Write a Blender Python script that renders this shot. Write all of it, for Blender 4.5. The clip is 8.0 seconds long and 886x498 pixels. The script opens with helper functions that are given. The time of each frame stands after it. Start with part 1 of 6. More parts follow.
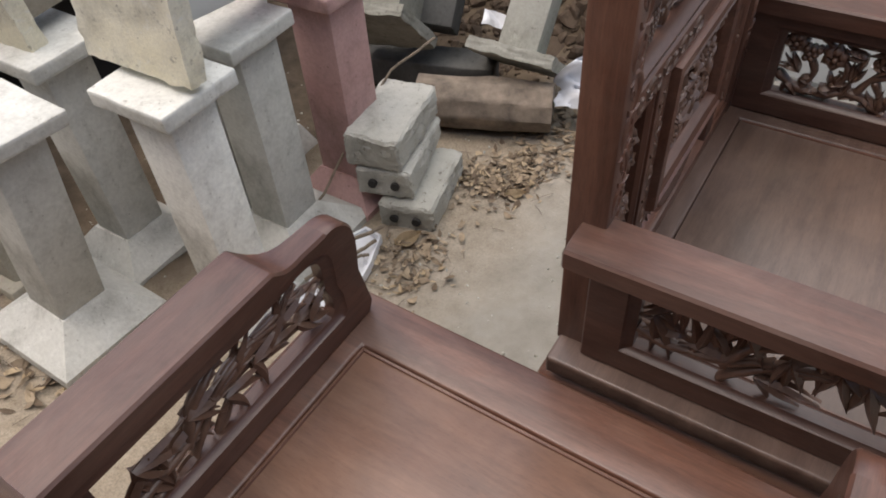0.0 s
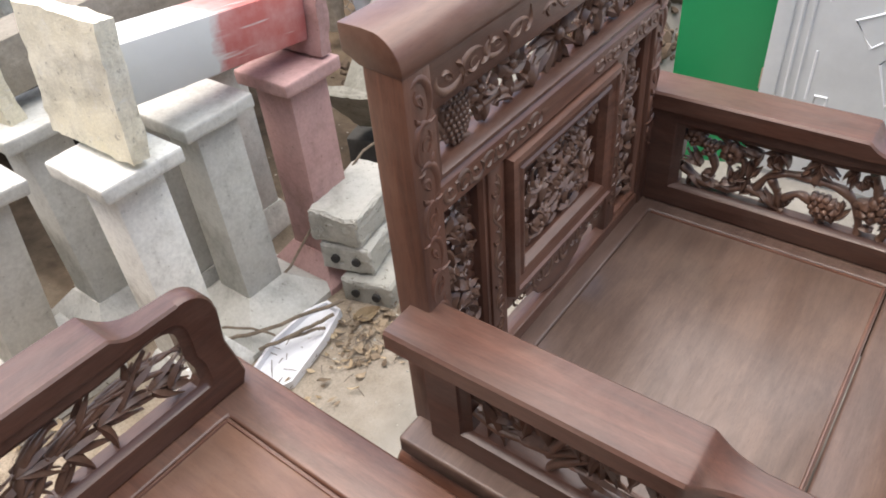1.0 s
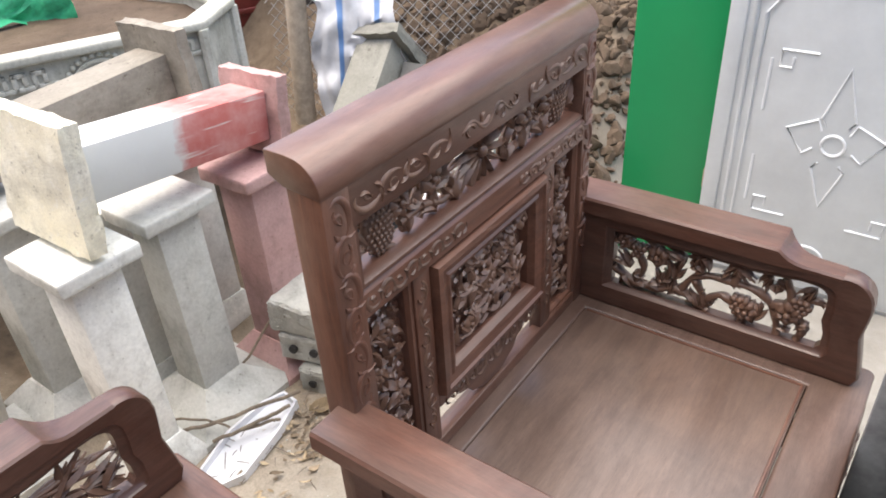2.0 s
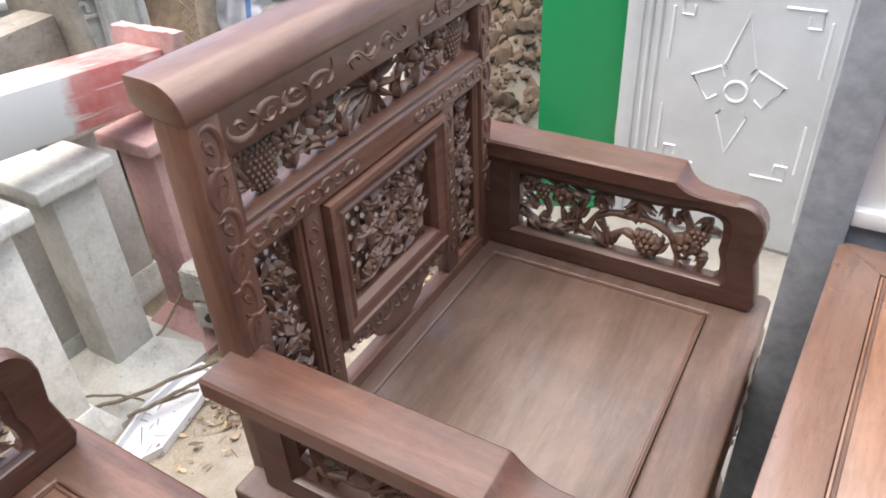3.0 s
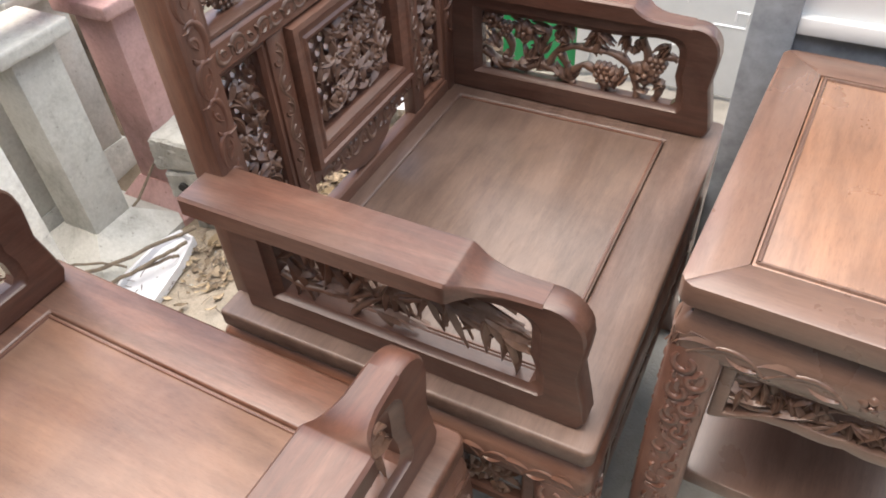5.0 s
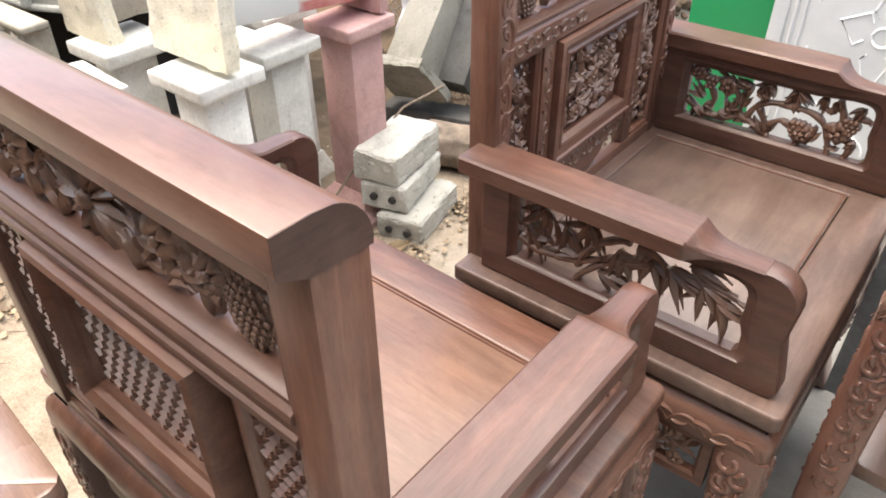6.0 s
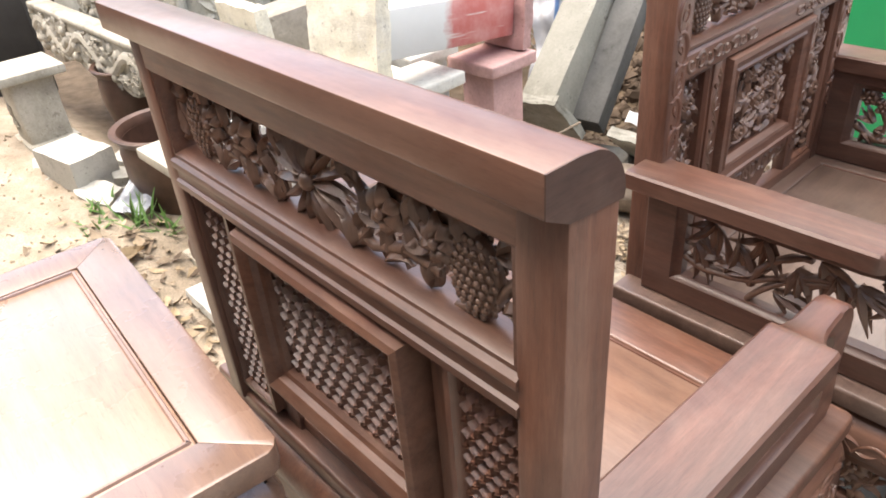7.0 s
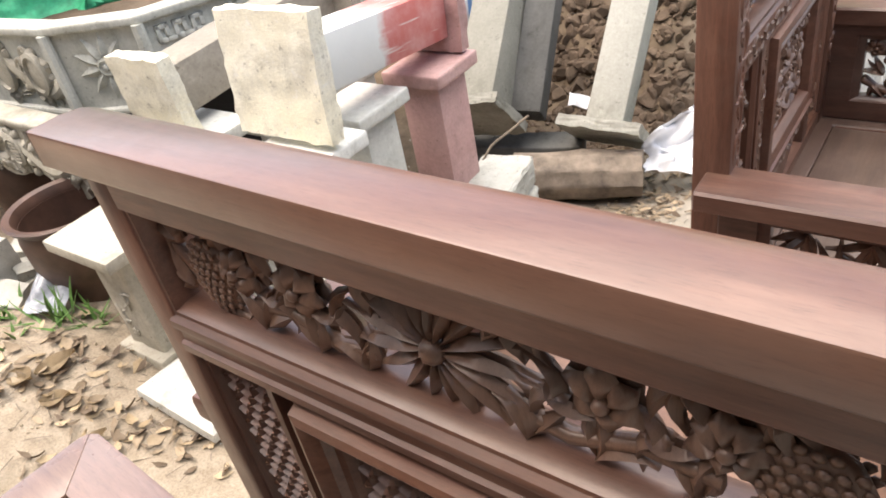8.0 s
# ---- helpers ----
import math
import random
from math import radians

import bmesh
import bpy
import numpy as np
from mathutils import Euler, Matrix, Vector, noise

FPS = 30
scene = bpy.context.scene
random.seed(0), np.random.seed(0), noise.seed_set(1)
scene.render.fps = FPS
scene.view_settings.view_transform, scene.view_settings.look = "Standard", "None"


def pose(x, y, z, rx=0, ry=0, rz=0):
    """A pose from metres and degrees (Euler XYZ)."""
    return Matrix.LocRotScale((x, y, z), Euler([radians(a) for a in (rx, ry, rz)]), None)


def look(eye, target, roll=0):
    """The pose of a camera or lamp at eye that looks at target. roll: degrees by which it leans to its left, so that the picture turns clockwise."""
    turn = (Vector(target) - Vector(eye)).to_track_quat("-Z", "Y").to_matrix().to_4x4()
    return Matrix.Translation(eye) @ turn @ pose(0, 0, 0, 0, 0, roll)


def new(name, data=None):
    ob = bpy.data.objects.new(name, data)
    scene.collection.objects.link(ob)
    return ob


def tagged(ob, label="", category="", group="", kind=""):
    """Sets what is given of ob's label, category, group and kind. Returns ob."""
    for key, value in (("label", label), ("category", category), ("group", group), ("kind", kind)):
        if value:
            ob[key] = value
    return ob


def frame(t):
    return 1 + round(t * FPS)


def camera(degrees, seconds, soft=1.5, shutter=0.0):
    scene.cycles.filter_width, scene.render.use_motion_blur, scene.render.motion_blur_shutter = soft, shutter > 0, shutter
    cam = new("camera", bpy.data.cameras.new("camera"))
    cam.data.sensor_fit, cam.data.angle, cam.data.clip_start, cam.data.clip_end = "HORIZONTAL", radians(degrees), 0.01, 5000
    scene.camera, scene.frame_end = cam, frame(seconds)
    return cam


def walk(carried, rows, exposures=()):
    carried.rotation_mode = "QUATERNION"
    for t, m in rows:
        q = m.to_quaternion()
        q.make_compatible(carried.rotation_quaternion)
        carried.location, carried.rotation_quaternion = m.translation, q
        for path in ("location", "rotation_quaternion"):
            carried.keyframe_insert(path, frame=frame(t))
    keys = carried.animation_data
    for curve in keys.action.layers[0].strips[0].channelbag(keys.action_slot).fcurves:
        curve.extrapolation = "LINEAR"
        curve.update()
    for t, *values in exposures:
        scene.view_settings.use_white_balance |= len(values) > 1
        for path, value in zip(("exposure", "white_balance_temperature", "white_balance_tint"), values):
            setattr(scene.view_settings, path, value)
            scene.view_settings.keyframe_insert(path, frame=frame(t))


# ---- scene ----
cam = camera(62.2, 8.0, soft=1.8)
PATH = [
    (0, (0.161, -0.63, 1.393), (-0.641, 0.509, -0.042), -4.6),
    (0.5, (0.246, -0.572, 1.409), (-0.53, 0.647, 0.027), -4.4),
    (1, (0.411, -0.487, 1.403), (-0.58, 0.694, 0.129), -5.5),
    (1.5, (0.471, -0.464, 1.45), (-0.574, 0.765, 0.268), -5.6),
    (1.7, (0.478, -0.468, 1.462), (-0.566, 0.809, 0.33), -4.5),
    (2.8, (0.534, -0.45, 1.418), (-0.363, 0.963, 0.324), -2.9),
    (3, (0.546, -0.446, 1.397), (-0.308, 0.941, 0.237), -3.0),
    (3.5, (0.572, -0.43, 1.361), (-0.163, 0.904, 0.066), -3.0),
    (4, (0.608, -0.408, 1.337), (-0.003, 0.899, -0.048), -3.8),
    (4.2, (0.614, -0.409, 1.333), (0.051, 0.895, -0.075), -2.9),
    (5.3, (0.602, -0.644, 1.347), (-0.195, 0.59, -0.01), -4.6),
    (5.5, (0.597, -0.731, 1.348), (-0.248, 0.531, 0.047), -3.9),
    (6, (0.575, -0.887, 1.349), (-0.431, 0.355, 0.146), -0.6),
    (6.5, (0.571, -0.947, 1.319), (-0.612, 0.204, 0.19), -2.7),
    (7, (0.535, -0.982, 1.305), (-0.737, 0.123, 0.228), -4.7),
    (7.5, (0.375, -1.002, 1.311), (-0.922, 0.105, 0.265), -5.1),
    (8, (0.21, -0.913, 1.311), (-0.87, 0.334, 0.18), -11.8),
]
walk(cam, [(t, look(eye, target, roll)) for t, eye, target, roll in PATH],
     exposures=[(t, e, 6550 if t < 3.5 else 6650 if t < 5 else 6850, 10) for t, e in ((0, 0.66), (0.5, 1.02), (1.0, 1.36), (1.5, 1.48), (3.0, 1.66), (4.0, 1.66), (5.5, 1.82), (6.5, 2.06), (7.5, 1.86), (8, 1.74))])

# ---- world, sun, exposure ----
world = bpy.data.worlds.new("sky")
scene.world = world
world.use_nodes = True
wn = world.node_tree
sky = wn.nodes.new("ShaderNodeTexSky")
sky.sky_type, sky.sun_disc = "NISHITA", False
sky.sun_elevation, sky.sun_rotation = radians(66), radians(242)
sky.air_density, sky.dust_density, sky.ozone_density = 1.0, 4.0, 1.0
wn.links.new(sky.outputs[0], wn.nodes["Background"].inputs[0])
wn.nodes["Background"].inputs[1].default_value = 0.15
sun = new("sun", bpy.data.lights.new("sun", "SUN"))
sun.data.energy, sun.data.angle, sun.data.color = 1.6, radians(75), (1.0, 0.94, 0.85)
sun.matrix_world = look((0.5, 0.9, 4.3), (0, 0, 0))


# ---- materials ----
def material(name, rough=0.6, metal=0.0, spec=0.5):
    m = bpy.data.materials.new(name)
    m.use_nodes = True
    b = m.node_tree.nodes["Principled BSDF"]
    b.inputs["Roughness"].default_value = rough
    b.inputs["Metallic"].default_value = metal
    b.inputs["Specular IOR Level"].default_value = spec
    return m, m.node_tree, b


def node(t, kind, **inputs):
    n = t.nodes.new(kind)
    for k, v in inputs.items():
        n.inputs[k.replace("_", " ")].default_value = v
    return n


def coords(t, scale=(1, 1, 1), space="Object"):
    c = t.nodes.new("ShaderNodeTexCoord")
    m = node(t, "ShaderNodeMapping", Scale=scale)
    t.links.new(c.outputs[space], m.inputs["Vector"])
    return m.outputs["Vector"]


def ramp(t, fac, stops):
    r = t.nodes.new("ShaderNodeValToRGB")
    e = r.color_ramp.elements
    while len(e) < len(stops):
        e.new(0.5)
    for q, (p, c) in zip(e, stops):
        q.position, q.color = p, (*c, 1)
    t.links.new(fac, r.inputs["Fac"])
    return r.outputs["Color"]


def mixed(t, fac, a, b, how="MIX"):
    m = t.nodes.new("ShaderNodeMix")
    m.data_type, m.blend_type = "RGBA", how
    for s, v in ((m.inputs[0], fac), (m.inputs[6], a), (m.inputs[7], b)):
        if isinstance(v, (int, float)):
            s.default_value = v
        elif isinstance(v, tuple):
            s.default_value = (*v, 1)
        else:
            t.links.new(v, s)
    return m.outputs[2]


def noise_of(t, vec, scale, detail=6.0, rough=0.6, dist=0.0):
    n = node(t, "ShaderNodeTexNoise", Scale=scale, Detail=detail, Roughness=rough, Distortion=dist)
    t.links.new(vec, n.inputs["Vector"])
    return n.outputs["Fac"]


def bump(t, b, height, strength, distance):
    n = node(t, "ShaderNodeBump", Strength=strength, Distance=distance)
    t.links.new(height, n.inputs["Height"])
    t.links.new(n.outputs["Normal"], b.inputs["Normal"])


def wood(name, axis, dark, mid, light, rough=0.42, blotch=0.6, coat=0.34):
    """Rosewood with its grain along one axis of the object."""
    m, t, b = material(name, rough)
    b.inputs["Coat Weight"].default_value = coat
    b.inputs["Coat Roughness"].default_value = 0.25
    s = [26.0, 26.0, 26.0]
    s[axis] = 2.6
    v = coords(t, s)
    warp = noise_of(t, coords(t, (4, 4, 4)), 1.0, 5.0, 0.65, 0.6)
    fine = noise_of(t, v, 7.5, 9.0, 0.7, 0.5)
    band = noise_of(t, v, 1.1, 4.0, 0.55, 1.0)
    col = ramp(t, fine, [(0.22, dark), (0.5, mid), (0.78, light)])
    col = mixed(t, 0.5, col, ramp(t, band, [(0.30, dark), (0.5, mid), (0.70, light)]))
    streak = noise_of(t, coords(t, [q * 0.42 for q in s]), 1.0, 6.0, 0.65, 2.0)
    col = mixed(t, 0.35, col, ramp(t, streak, [(0.36, (0.62, 0.58, 0.58)), (0.5, (1, 1, 1)), (0.64, (1.28, 1.22, 1.16))]), "MULTIPLY")
    info = t.nodes.new("ShaderNodeObjectInfo")
    tint = ramp(t, info.outputs["Random"], [(0.0, (0.82, 0.80, 0.80)), (1.0, (1.12, 1.06, 1.02))])
    col = mixed(t, 1.0, col, tint, "MULTIPLY")
    col = mixed(t, blotch, col, ramp(t, warp, [(0.3, (0.72, 0.70, 0.70)), (0.7, (1.2, 1.15, 1.1))]), "MULTIPLY")
    pore = ramp(t, noise_of(t, v, 26.0, 4.0, 0.7), [(0.34, (0.5, 0.46, 0.46)), (0.46, (1, 1, 1))])
    col = mixed(t, 0.4, col, pore, "MULTIPLY")
    dust = ramp(t, noise_of(t, coords(t, [2.0 + 0.16 * q for q in s]), 1.6, 8.0, 0.7, 0.8), [(0.42, (0, 0, 0)), (0.72, (0.22, 0.22, 0.22))])
    col = mixed(t, dust, col, (0.27, 0.195, 0.15))
    t.links.new(col, b.inputs["Base Color"])
    r = ramp(t, noise_of(t, coords(t, (9, 9, 9)), 1.0, 5.0), [(0.3, (rough - 0.07,) * 3), (0.7, (rough + 0.12,) * 3)])
    t.links.new(r, b.inputs["Roughness"])
    bump(t, b, fine, 0.12, 0.002)
    return m


DARK, MID, LIGHT = (0.050, 0.021, 0.013), (0.124, 0.056, 0.036), (0.212, 0.107, 0.069)
wood_x = wood("rosewood_x", 0, DARK, MID, LIGHT)
wood_y = wood("rosewood_y", 1, DARK, MID, LIGHT)
wood_z = wood("rosewood_z", 2, DARK, MID, LIGHT)
leg_wood = wood("rosewood_leg", 2, (0.082, 0.039, 0.028), (0.142, 0.070, 0.051), (0.195, 0.104, 0.077), 0.36, 0.7, 0.5)
crest_wood = wood("rosewood_crest", 1, (0.088, 0.043, 0.029), (0.128, 0.064, 0.043), (0.178, 0.094, 0.064), 0.34, 0.5, 0.5)
arm_wood = wood("rosewood_arm", 0, (0.036, 0.015, 0.010), (0.083, 0.036, 0.024), (0.142, 0.067, 0.045))
seat_wood = wood("rosewood_seat", 1, (0.114, 0.065, 0.046), (0.168, 0.099, 0.069), (0.222, 0.136, 0.096), 0.40, 0.9, 0.25)
# darker, greyer seat woods: weaker light and grey sheen put into the colour
shaded_seat_wood = wood("rosewood_shaded_seat", 1, (0.062, 0.043, 0.035), (0.104, 0.074, 0.060), (0.150, 0.110, 0.091), 0.40, 0.9, 0.25)
shaded_frame_wood = wood("rosewood_shaded_frame", 1, (0.050, 0.030, 0.023), (0.088, 0.056, 0.044), (0.134, 0.091, 0.074), 0.46, 0.8, 0.2)
end_grain = wood("rosewood_end_grain", 0, (0.036, 0.018, 0.013), (0.072, 0.038, 0.028), (0.118, 0.067, 0.050), 0.62, 0.8, 0.05)
carve_wood = wood("rosewood_carved", 2, (0.080, 0.045, 0.030), (0.150, 0.086, 0.057), (0.225, 0.135, 0.092), 0.42)
table_wood = wood("table_wood", 1, (0.16, 0.080, 0.046), (0.27, 0.148, 0.090), (0.36, 0.212, 0.136), 0.30, 0.9, 0.6)
table_frame_wood = wood("table_frame_wood", 1, (0.085, 0.049, 0.036), (0.145, 0.086, 0.063), (0.20, 0.124, 0.093), 0.30, 0.5, 0.8)
table_frame_wood_x = wood("table_frame_wood_x", 0, (0.085, 0.049, 0.036), (0.145, 0.086, 0.063), (0.20, 0.124, 0.093), 0.30, 0.5, 0.8)


# lighter copies of the table woods, with the sky's reflection put into the colour
sheen_table_wood = wood("sheen_table_wood", 1, (0.20, 0.124, 0.085), (0.31, 0.205, 0.145), (0.40, 0.275, 0.20), 0.28, 0.6, 0.8)
sheen_frame_wood = wood("sheen_frame_wood", 1, (0.15, 0.092, 0.066), (0.225, 0.145, 0.106), (0.30, 0.20, 0.15), 0.28, 0.5, 0.8)


def concrete(name, base, stain, rough=0.85, spot=0.5, coarse=14.0, relief=0.35):
    m, t, b = material(name, rough, 0, 0.3)
    v = coords(t)
    big = noise_of(t, v, 3.5, 5.0, 0.6)
    fine = noise_of(t, v, coarse * 6, 4.0, 0.7)
    col = mixed(t, ramp(t, big, [(0.35, (0, 0, 0)), (0.7, (1, 1, 1))]), base, stain)
    stain2 = noise_of(t, coords(t, (1, 1, 0.7)), 6.0, 8.0, 0.72, 0.2)
    col = mixed(t, 0.65, col, ramp(t, stain2, [(0.36, (0.58, 0.57, 0.55)), (0.5, (1, 1, 1)), (0.66, (1.12, 1.12, 1.13))]), "MULTIPLY")
    col = mixed(t, 0.32, col, ramp(t, fine, [(0.3, (0.6, 0.6, 0.6)), (0.65, (1.15, 1.15, 1.15))]), "MULTIPLY")
    pits = ramp(t, noise_of(t, v, coarse, 6.0, 0.75), [(0.34, (0.35, 0.33, 0.30)), (0.40, (1, 1, 1))])
    col = mixed(t, spot, col, pits, "MULTIPLY")
    holes = ramp(t, noise_of(t, v, 60.0, 2.0, 0.5), [(0.26, (0.42, 0.40, 0.37)), (0.31, (1, 1, 1))])
    col = mixed(t, 0.6, col, holes, "MULTIPLY")
    scuff = ramp(t, noise_of(t, coords(t, (2, 2, 1)), 11.0, 9.0, 0.8, 0.3), [(0.58, (0, 0, 0)), (0.66, (0.45, 0.45, 0.45))])
    col = mixed(t, scuff, col, tuple(min(0.8, q * 1.2) for q in base))
    info = t.nodes.new("ShaderNodeObjectInfo")
    col = mixed(t, 1.0, col, ramp(t, info.outputs["Random"], [(0, (0.86, 0.86, 0.85)), (1, (1.1, 1.1, 1.1))]), "MULTIPLY")
    t.links.new(col, b.inputs["Base Color"])
    bump(t, b, mixed(t, 0.5, fine, noise_of(t, v, coarse, 6.0, 0.75)), relief, 0.006)
    return m


cast_concrete = concrete("cast_concrete", (0.60, 0.60, 0.565), (0.50, 0.497, 0.46), spot=0.35)
white_concrete = concrete("whitewashed_concrete", (0.82, 0.82, 0.78), (0.73, 0.728, 0.685), spot=0.3)
cream_concrete = concrete("cream_concrete", (0.82, 0.79, 0.68), (0.76, 0.70, 0.52), spot=0.6, relief=0.7, coarse=26.0)
dark_concrete = concrete("dark_concrete", (0.085, 0.085, 0.082), (0.14, 0.138, 0.13))
dirty_concrete = concrete("dirty_concrete", (0.33, 0.30, 0.25), (0.20, 0.18, 0.15), spot=0.8)
pink_concrete = concrete("pink_painted_concrete", (0.44, 0.265, 0.25), (0.52, 0.345, 0.325), 0.7, 0.25)
block_concrete = concrete("block_concrete", (0.53, 0.52, 0.475), (0.42, 0.41, 0.365), spot=0.8, coarse=48.0, relief=1.0)
relief_concrete = concrete("relief_concrete", (0.50, 0.475, 0.41), (0.33, 0.305, 0.245), spot=0.6)
trough_concrete = concrete("trough_concrete", (0.58, 0.58, 0.53), (0.42, 0.42, 0.36), spot=0.4)


def plain(name, col, rough=0.5, metal=0.0, vary=0.25, scale=8.0, relief=0.1):
    m, t, b = material(name, rough, metal)
    n = noise_of(t, coords(t), scale, 6.0, 0.65)
    lo, hi = tuple(c * (1 - vary) for c in col), tuple(min(1, c * (1 + vary)) for c in col)
    t.links.new(ramp(t, n, [(0.3, lo), (0.7, hi)]), b.inputs["Base Color"])
    if relief:
        bump(t, b, n, relief, 0.003)
    return m


def ground_material():
    m, t, b = material("sandy_soil", 0.95, 0, 0.2)
    v = coords(t)
    big = noise_of(t, v, 1.6, 5.0, 0.6)
    mid = noise_of(t, v, 11.0, 6.0, 0.65)
    fine = noise_of(t, v, 140.0, 3.0, 0.7)
    col = ramp(t, big, [(0.35, (0.28, 0.235, 0.18)), (0.65, (0.38, 0.325, 0.255))])
    col = mixed(t, 0.7, col, ramp(t, mid, [(0.3, (0.62, 0.58, 0.52)), (0.6, (1.1, 1.1, 1.1))]), "MULTIPLY")
    col = mixed(t, 0.6, col, ramp(t, fine, [(0.3, (0.55, 0.52, 0.48)), (0.6, (1.15, 1.15, 1.15))]), "MULTIPLY")
    # trodden grey cement under the furniture
    sx = t.nodes.new("ShaderNodeSeparateXYZ")
    t.links.new(v, sx.inputs[0])
    ma = t.nodes.new("ShaderNodeMath")
    ma.operation = "MULTIPLY_ADD"
    t.links.new(big, ma.inputs[0])
    ma.inputs[1].default_value = 0.7
    t.links.new(sx.outputs["X"], ma.inputs[2])
    by = node(t, "ShaderNodeMapRange", From_Min=1.30, From_Max=1.55)
    t.links.new(sx.outputs["Y"], by.inputs[0])
    bx = node(t, "ShaderNodeMapRange", From_Min=-0.38, From_Max=-0.60)
    t.links.new(sx.outputs["X"], bx.inputs[0])
    dug = t.nodes.new("ShaderNodeMath")
    dug.operation = "MULTIPLY"
    t.links.new(by.outputs[0], dug.inputs[0])
    t.links.new(bx.outputs[0], dug.inputs[1])
    # dark soil between the standing posts and the trough, the shade there painted in
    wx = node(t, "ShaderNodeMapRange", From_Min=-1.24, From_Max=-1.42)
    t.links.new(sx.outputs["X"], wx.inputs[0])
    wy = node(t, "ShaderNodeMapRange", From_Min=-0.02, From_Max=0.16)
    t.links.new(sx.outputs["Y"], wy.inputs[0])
    soil_shade = t.nodes.new("ShaderNodeMath")
    soil_shade.operation = "MULTIPLY"
    t.links.new(wx.outputs[0], soil_shade.inputs[0])
    t.links.new(wy.outputs[0], soil_shade.inputs[1])
    col = mixed(t, soil_shade.outputs[0], col, ramp(t, mid, [(0.3, (0.055, 0.042, 0.030)), (0.7, (0.13, 0.10, 0.072))]))
    col = mixed(t, dug.outputs[0], col, ramp(t, mid, [(0.3, (0.085, 0.062, 0.042)), (0.7, (0.19, 0.145, 0.10))]))
    cement = mixed(t, 0.6, (0.28, 0.265, 0.235), ramp(t, mid, [(0.3, (0.7, 0.69, 0.66)), (0.65, (1.1, 1.1, 1.1))]), "MULTIPLY")
    zone = node(t, "ShaderNodeMapRange", From_Min=-0.50, From_Max=-0.05)
    t.links.new(ma.outputs[0], zone.inputs[0])
    col = mixed(t, zone.outputs[0], col, cement)
    t.links.new(col, b.inputs["Base Color"])
    bump(t, b, mixed(t, 0.5, mid, fine), 0.6, 0.01)
    return m


soil = ground_material()
sand_clod = concrete("sand_clods", (0.42, 0.35, 0.26), (0.33, 0.27, 0.20), 0.95, 0.6, 18.0, 0.6)
earth = concrete("dug_earth", (0.094, 0.066, 0.046), (0.155, 0.114, 0.081), 0.95, 0.7, 18.0, 0.7)
green_paint = plain("green_painted_steel", (0.010, 0.29, 0.095), 0.35, 0, 0.05, 2.0, 0.0)
grey_steel = plain("grey_painted_steel", (0.62, 0.645, 0.65), 0.33, 0.05, 0.12, 3.5, 0.02)
blue_steel = plain("worn_blue_grey_steel", (0.33, 0.37, 0.40), 0.5, 0.1, 0.3, 22.0, 0.05)
pale_steel = plain("pale_steel", (0.74, 0.77, 0.77), 0.3, 0.05, 0.06, 6.0, 0.02)
clay = plain("brown_glazed_clay", (0.085, 0.045, 0.032), 0.45, 0, 0.35, 12.0, 0.1)


def leaves(name, a, b):
    m, t, p = material(name, 0.7, 0, 0.3)
    g = t.nodes.new("ShaderNodeNewGeometry")
    col = ramp(t, g.outputs["Random Per Island"], [(0.0, a), (1.0, b)])
    n = noise_of(t, coords(t), 45.0, 5.0, 0.65)
    t.links.new(mixed(t, 0.6, col, ramp(t, n, [(0.3, (0.55, 0.52, 0.5)), (0.6, (1.1, 1.1, 1.1))]), "MULTIPLY"), p.inputs["Base Color"])
    return m


leaf_dry = leaves("dry_leaf", (0.085, 0.058, 0.038), (0.38, 0.30, 0.205))
leaf_yellow = leaves("yellow_dry_leaf", (0.30, 0.225, 0.135), (0.50, 0.40, 0.265))
leaf_green = plain("green_leaf", (0.10, 0.20, 0.045), 0.5, 0, 0.4, 20.0)
bark = plain("weathered_timber", (0.185, 0.150, 0.118), 0.9, 0, 0.5, 14.0, 0.8)
plastic_white = plain("white_plastic_sheet", (0.74, 0.75, 0.78), 0.35, 0, 0.12, 12.0, 0.2)
sack_blue = plain("blue_woven_plastic", (0.10, 0.17, 0.28), 0.45, 0, 0.25, 30.0, 0.2)
# near-black: shade of hollows and hidden places is put into the colour
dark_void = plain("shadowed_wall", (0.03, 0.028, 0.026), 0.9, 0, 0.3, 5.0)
red_wood = plain("red_lacquered_wood", (0.16, 0.028, 0.022), 0.4, 0, 0.3, 8.0)


# ---- mesh helpers ----
def part(name, bm, mat, parent, label="", smooth=35):
    me = bpy.data.meshes.new(name)
    bmesh.ops.recalc_face_normals(bm, faces=bm.faces)
    bm.to_mesh(me)
    bm.free()
    me.materials.append(mat)
    if name == "carving":
        smooth = 75
    if smooth:
        me.shade_smooth()
        me.set_sharp_from_angle(angle=radians(smooth))
    ob = new(name, me)
    ob.parent = parent
    if label:
        tagged(ob, label)
    if name in ("carving", "lattice"):
        tagged(ob, kind="stuff")
    return ob


def thing(name, label, category, m=None, group="", kind=""):
    e = new(name)
    e.empty_display_size = 0.05
    if m is not None:
        e.matrix_world = m
    return tagged(e, label, category, group, kind)


def solo(name, bm, mat, label, category, m=None, group="", kind="", smooth=35):
    ob = part(name, bm, mat, None, "", smooth)
    if m is not None:
        ob.matrix_world = m
    return tagged(ob, label, category, group, kind)


def add(bm, other, m=None):
    """Adds a bmesh to another and frees it."""
    if m is not None:
        other.transform(m)
    me = bpy.data.meshes.new("t")
    other.to_mesh(me)
    other.free()
    bm.from_mesh(me)
    bpy.data.meshes.remove(me)
    return bm


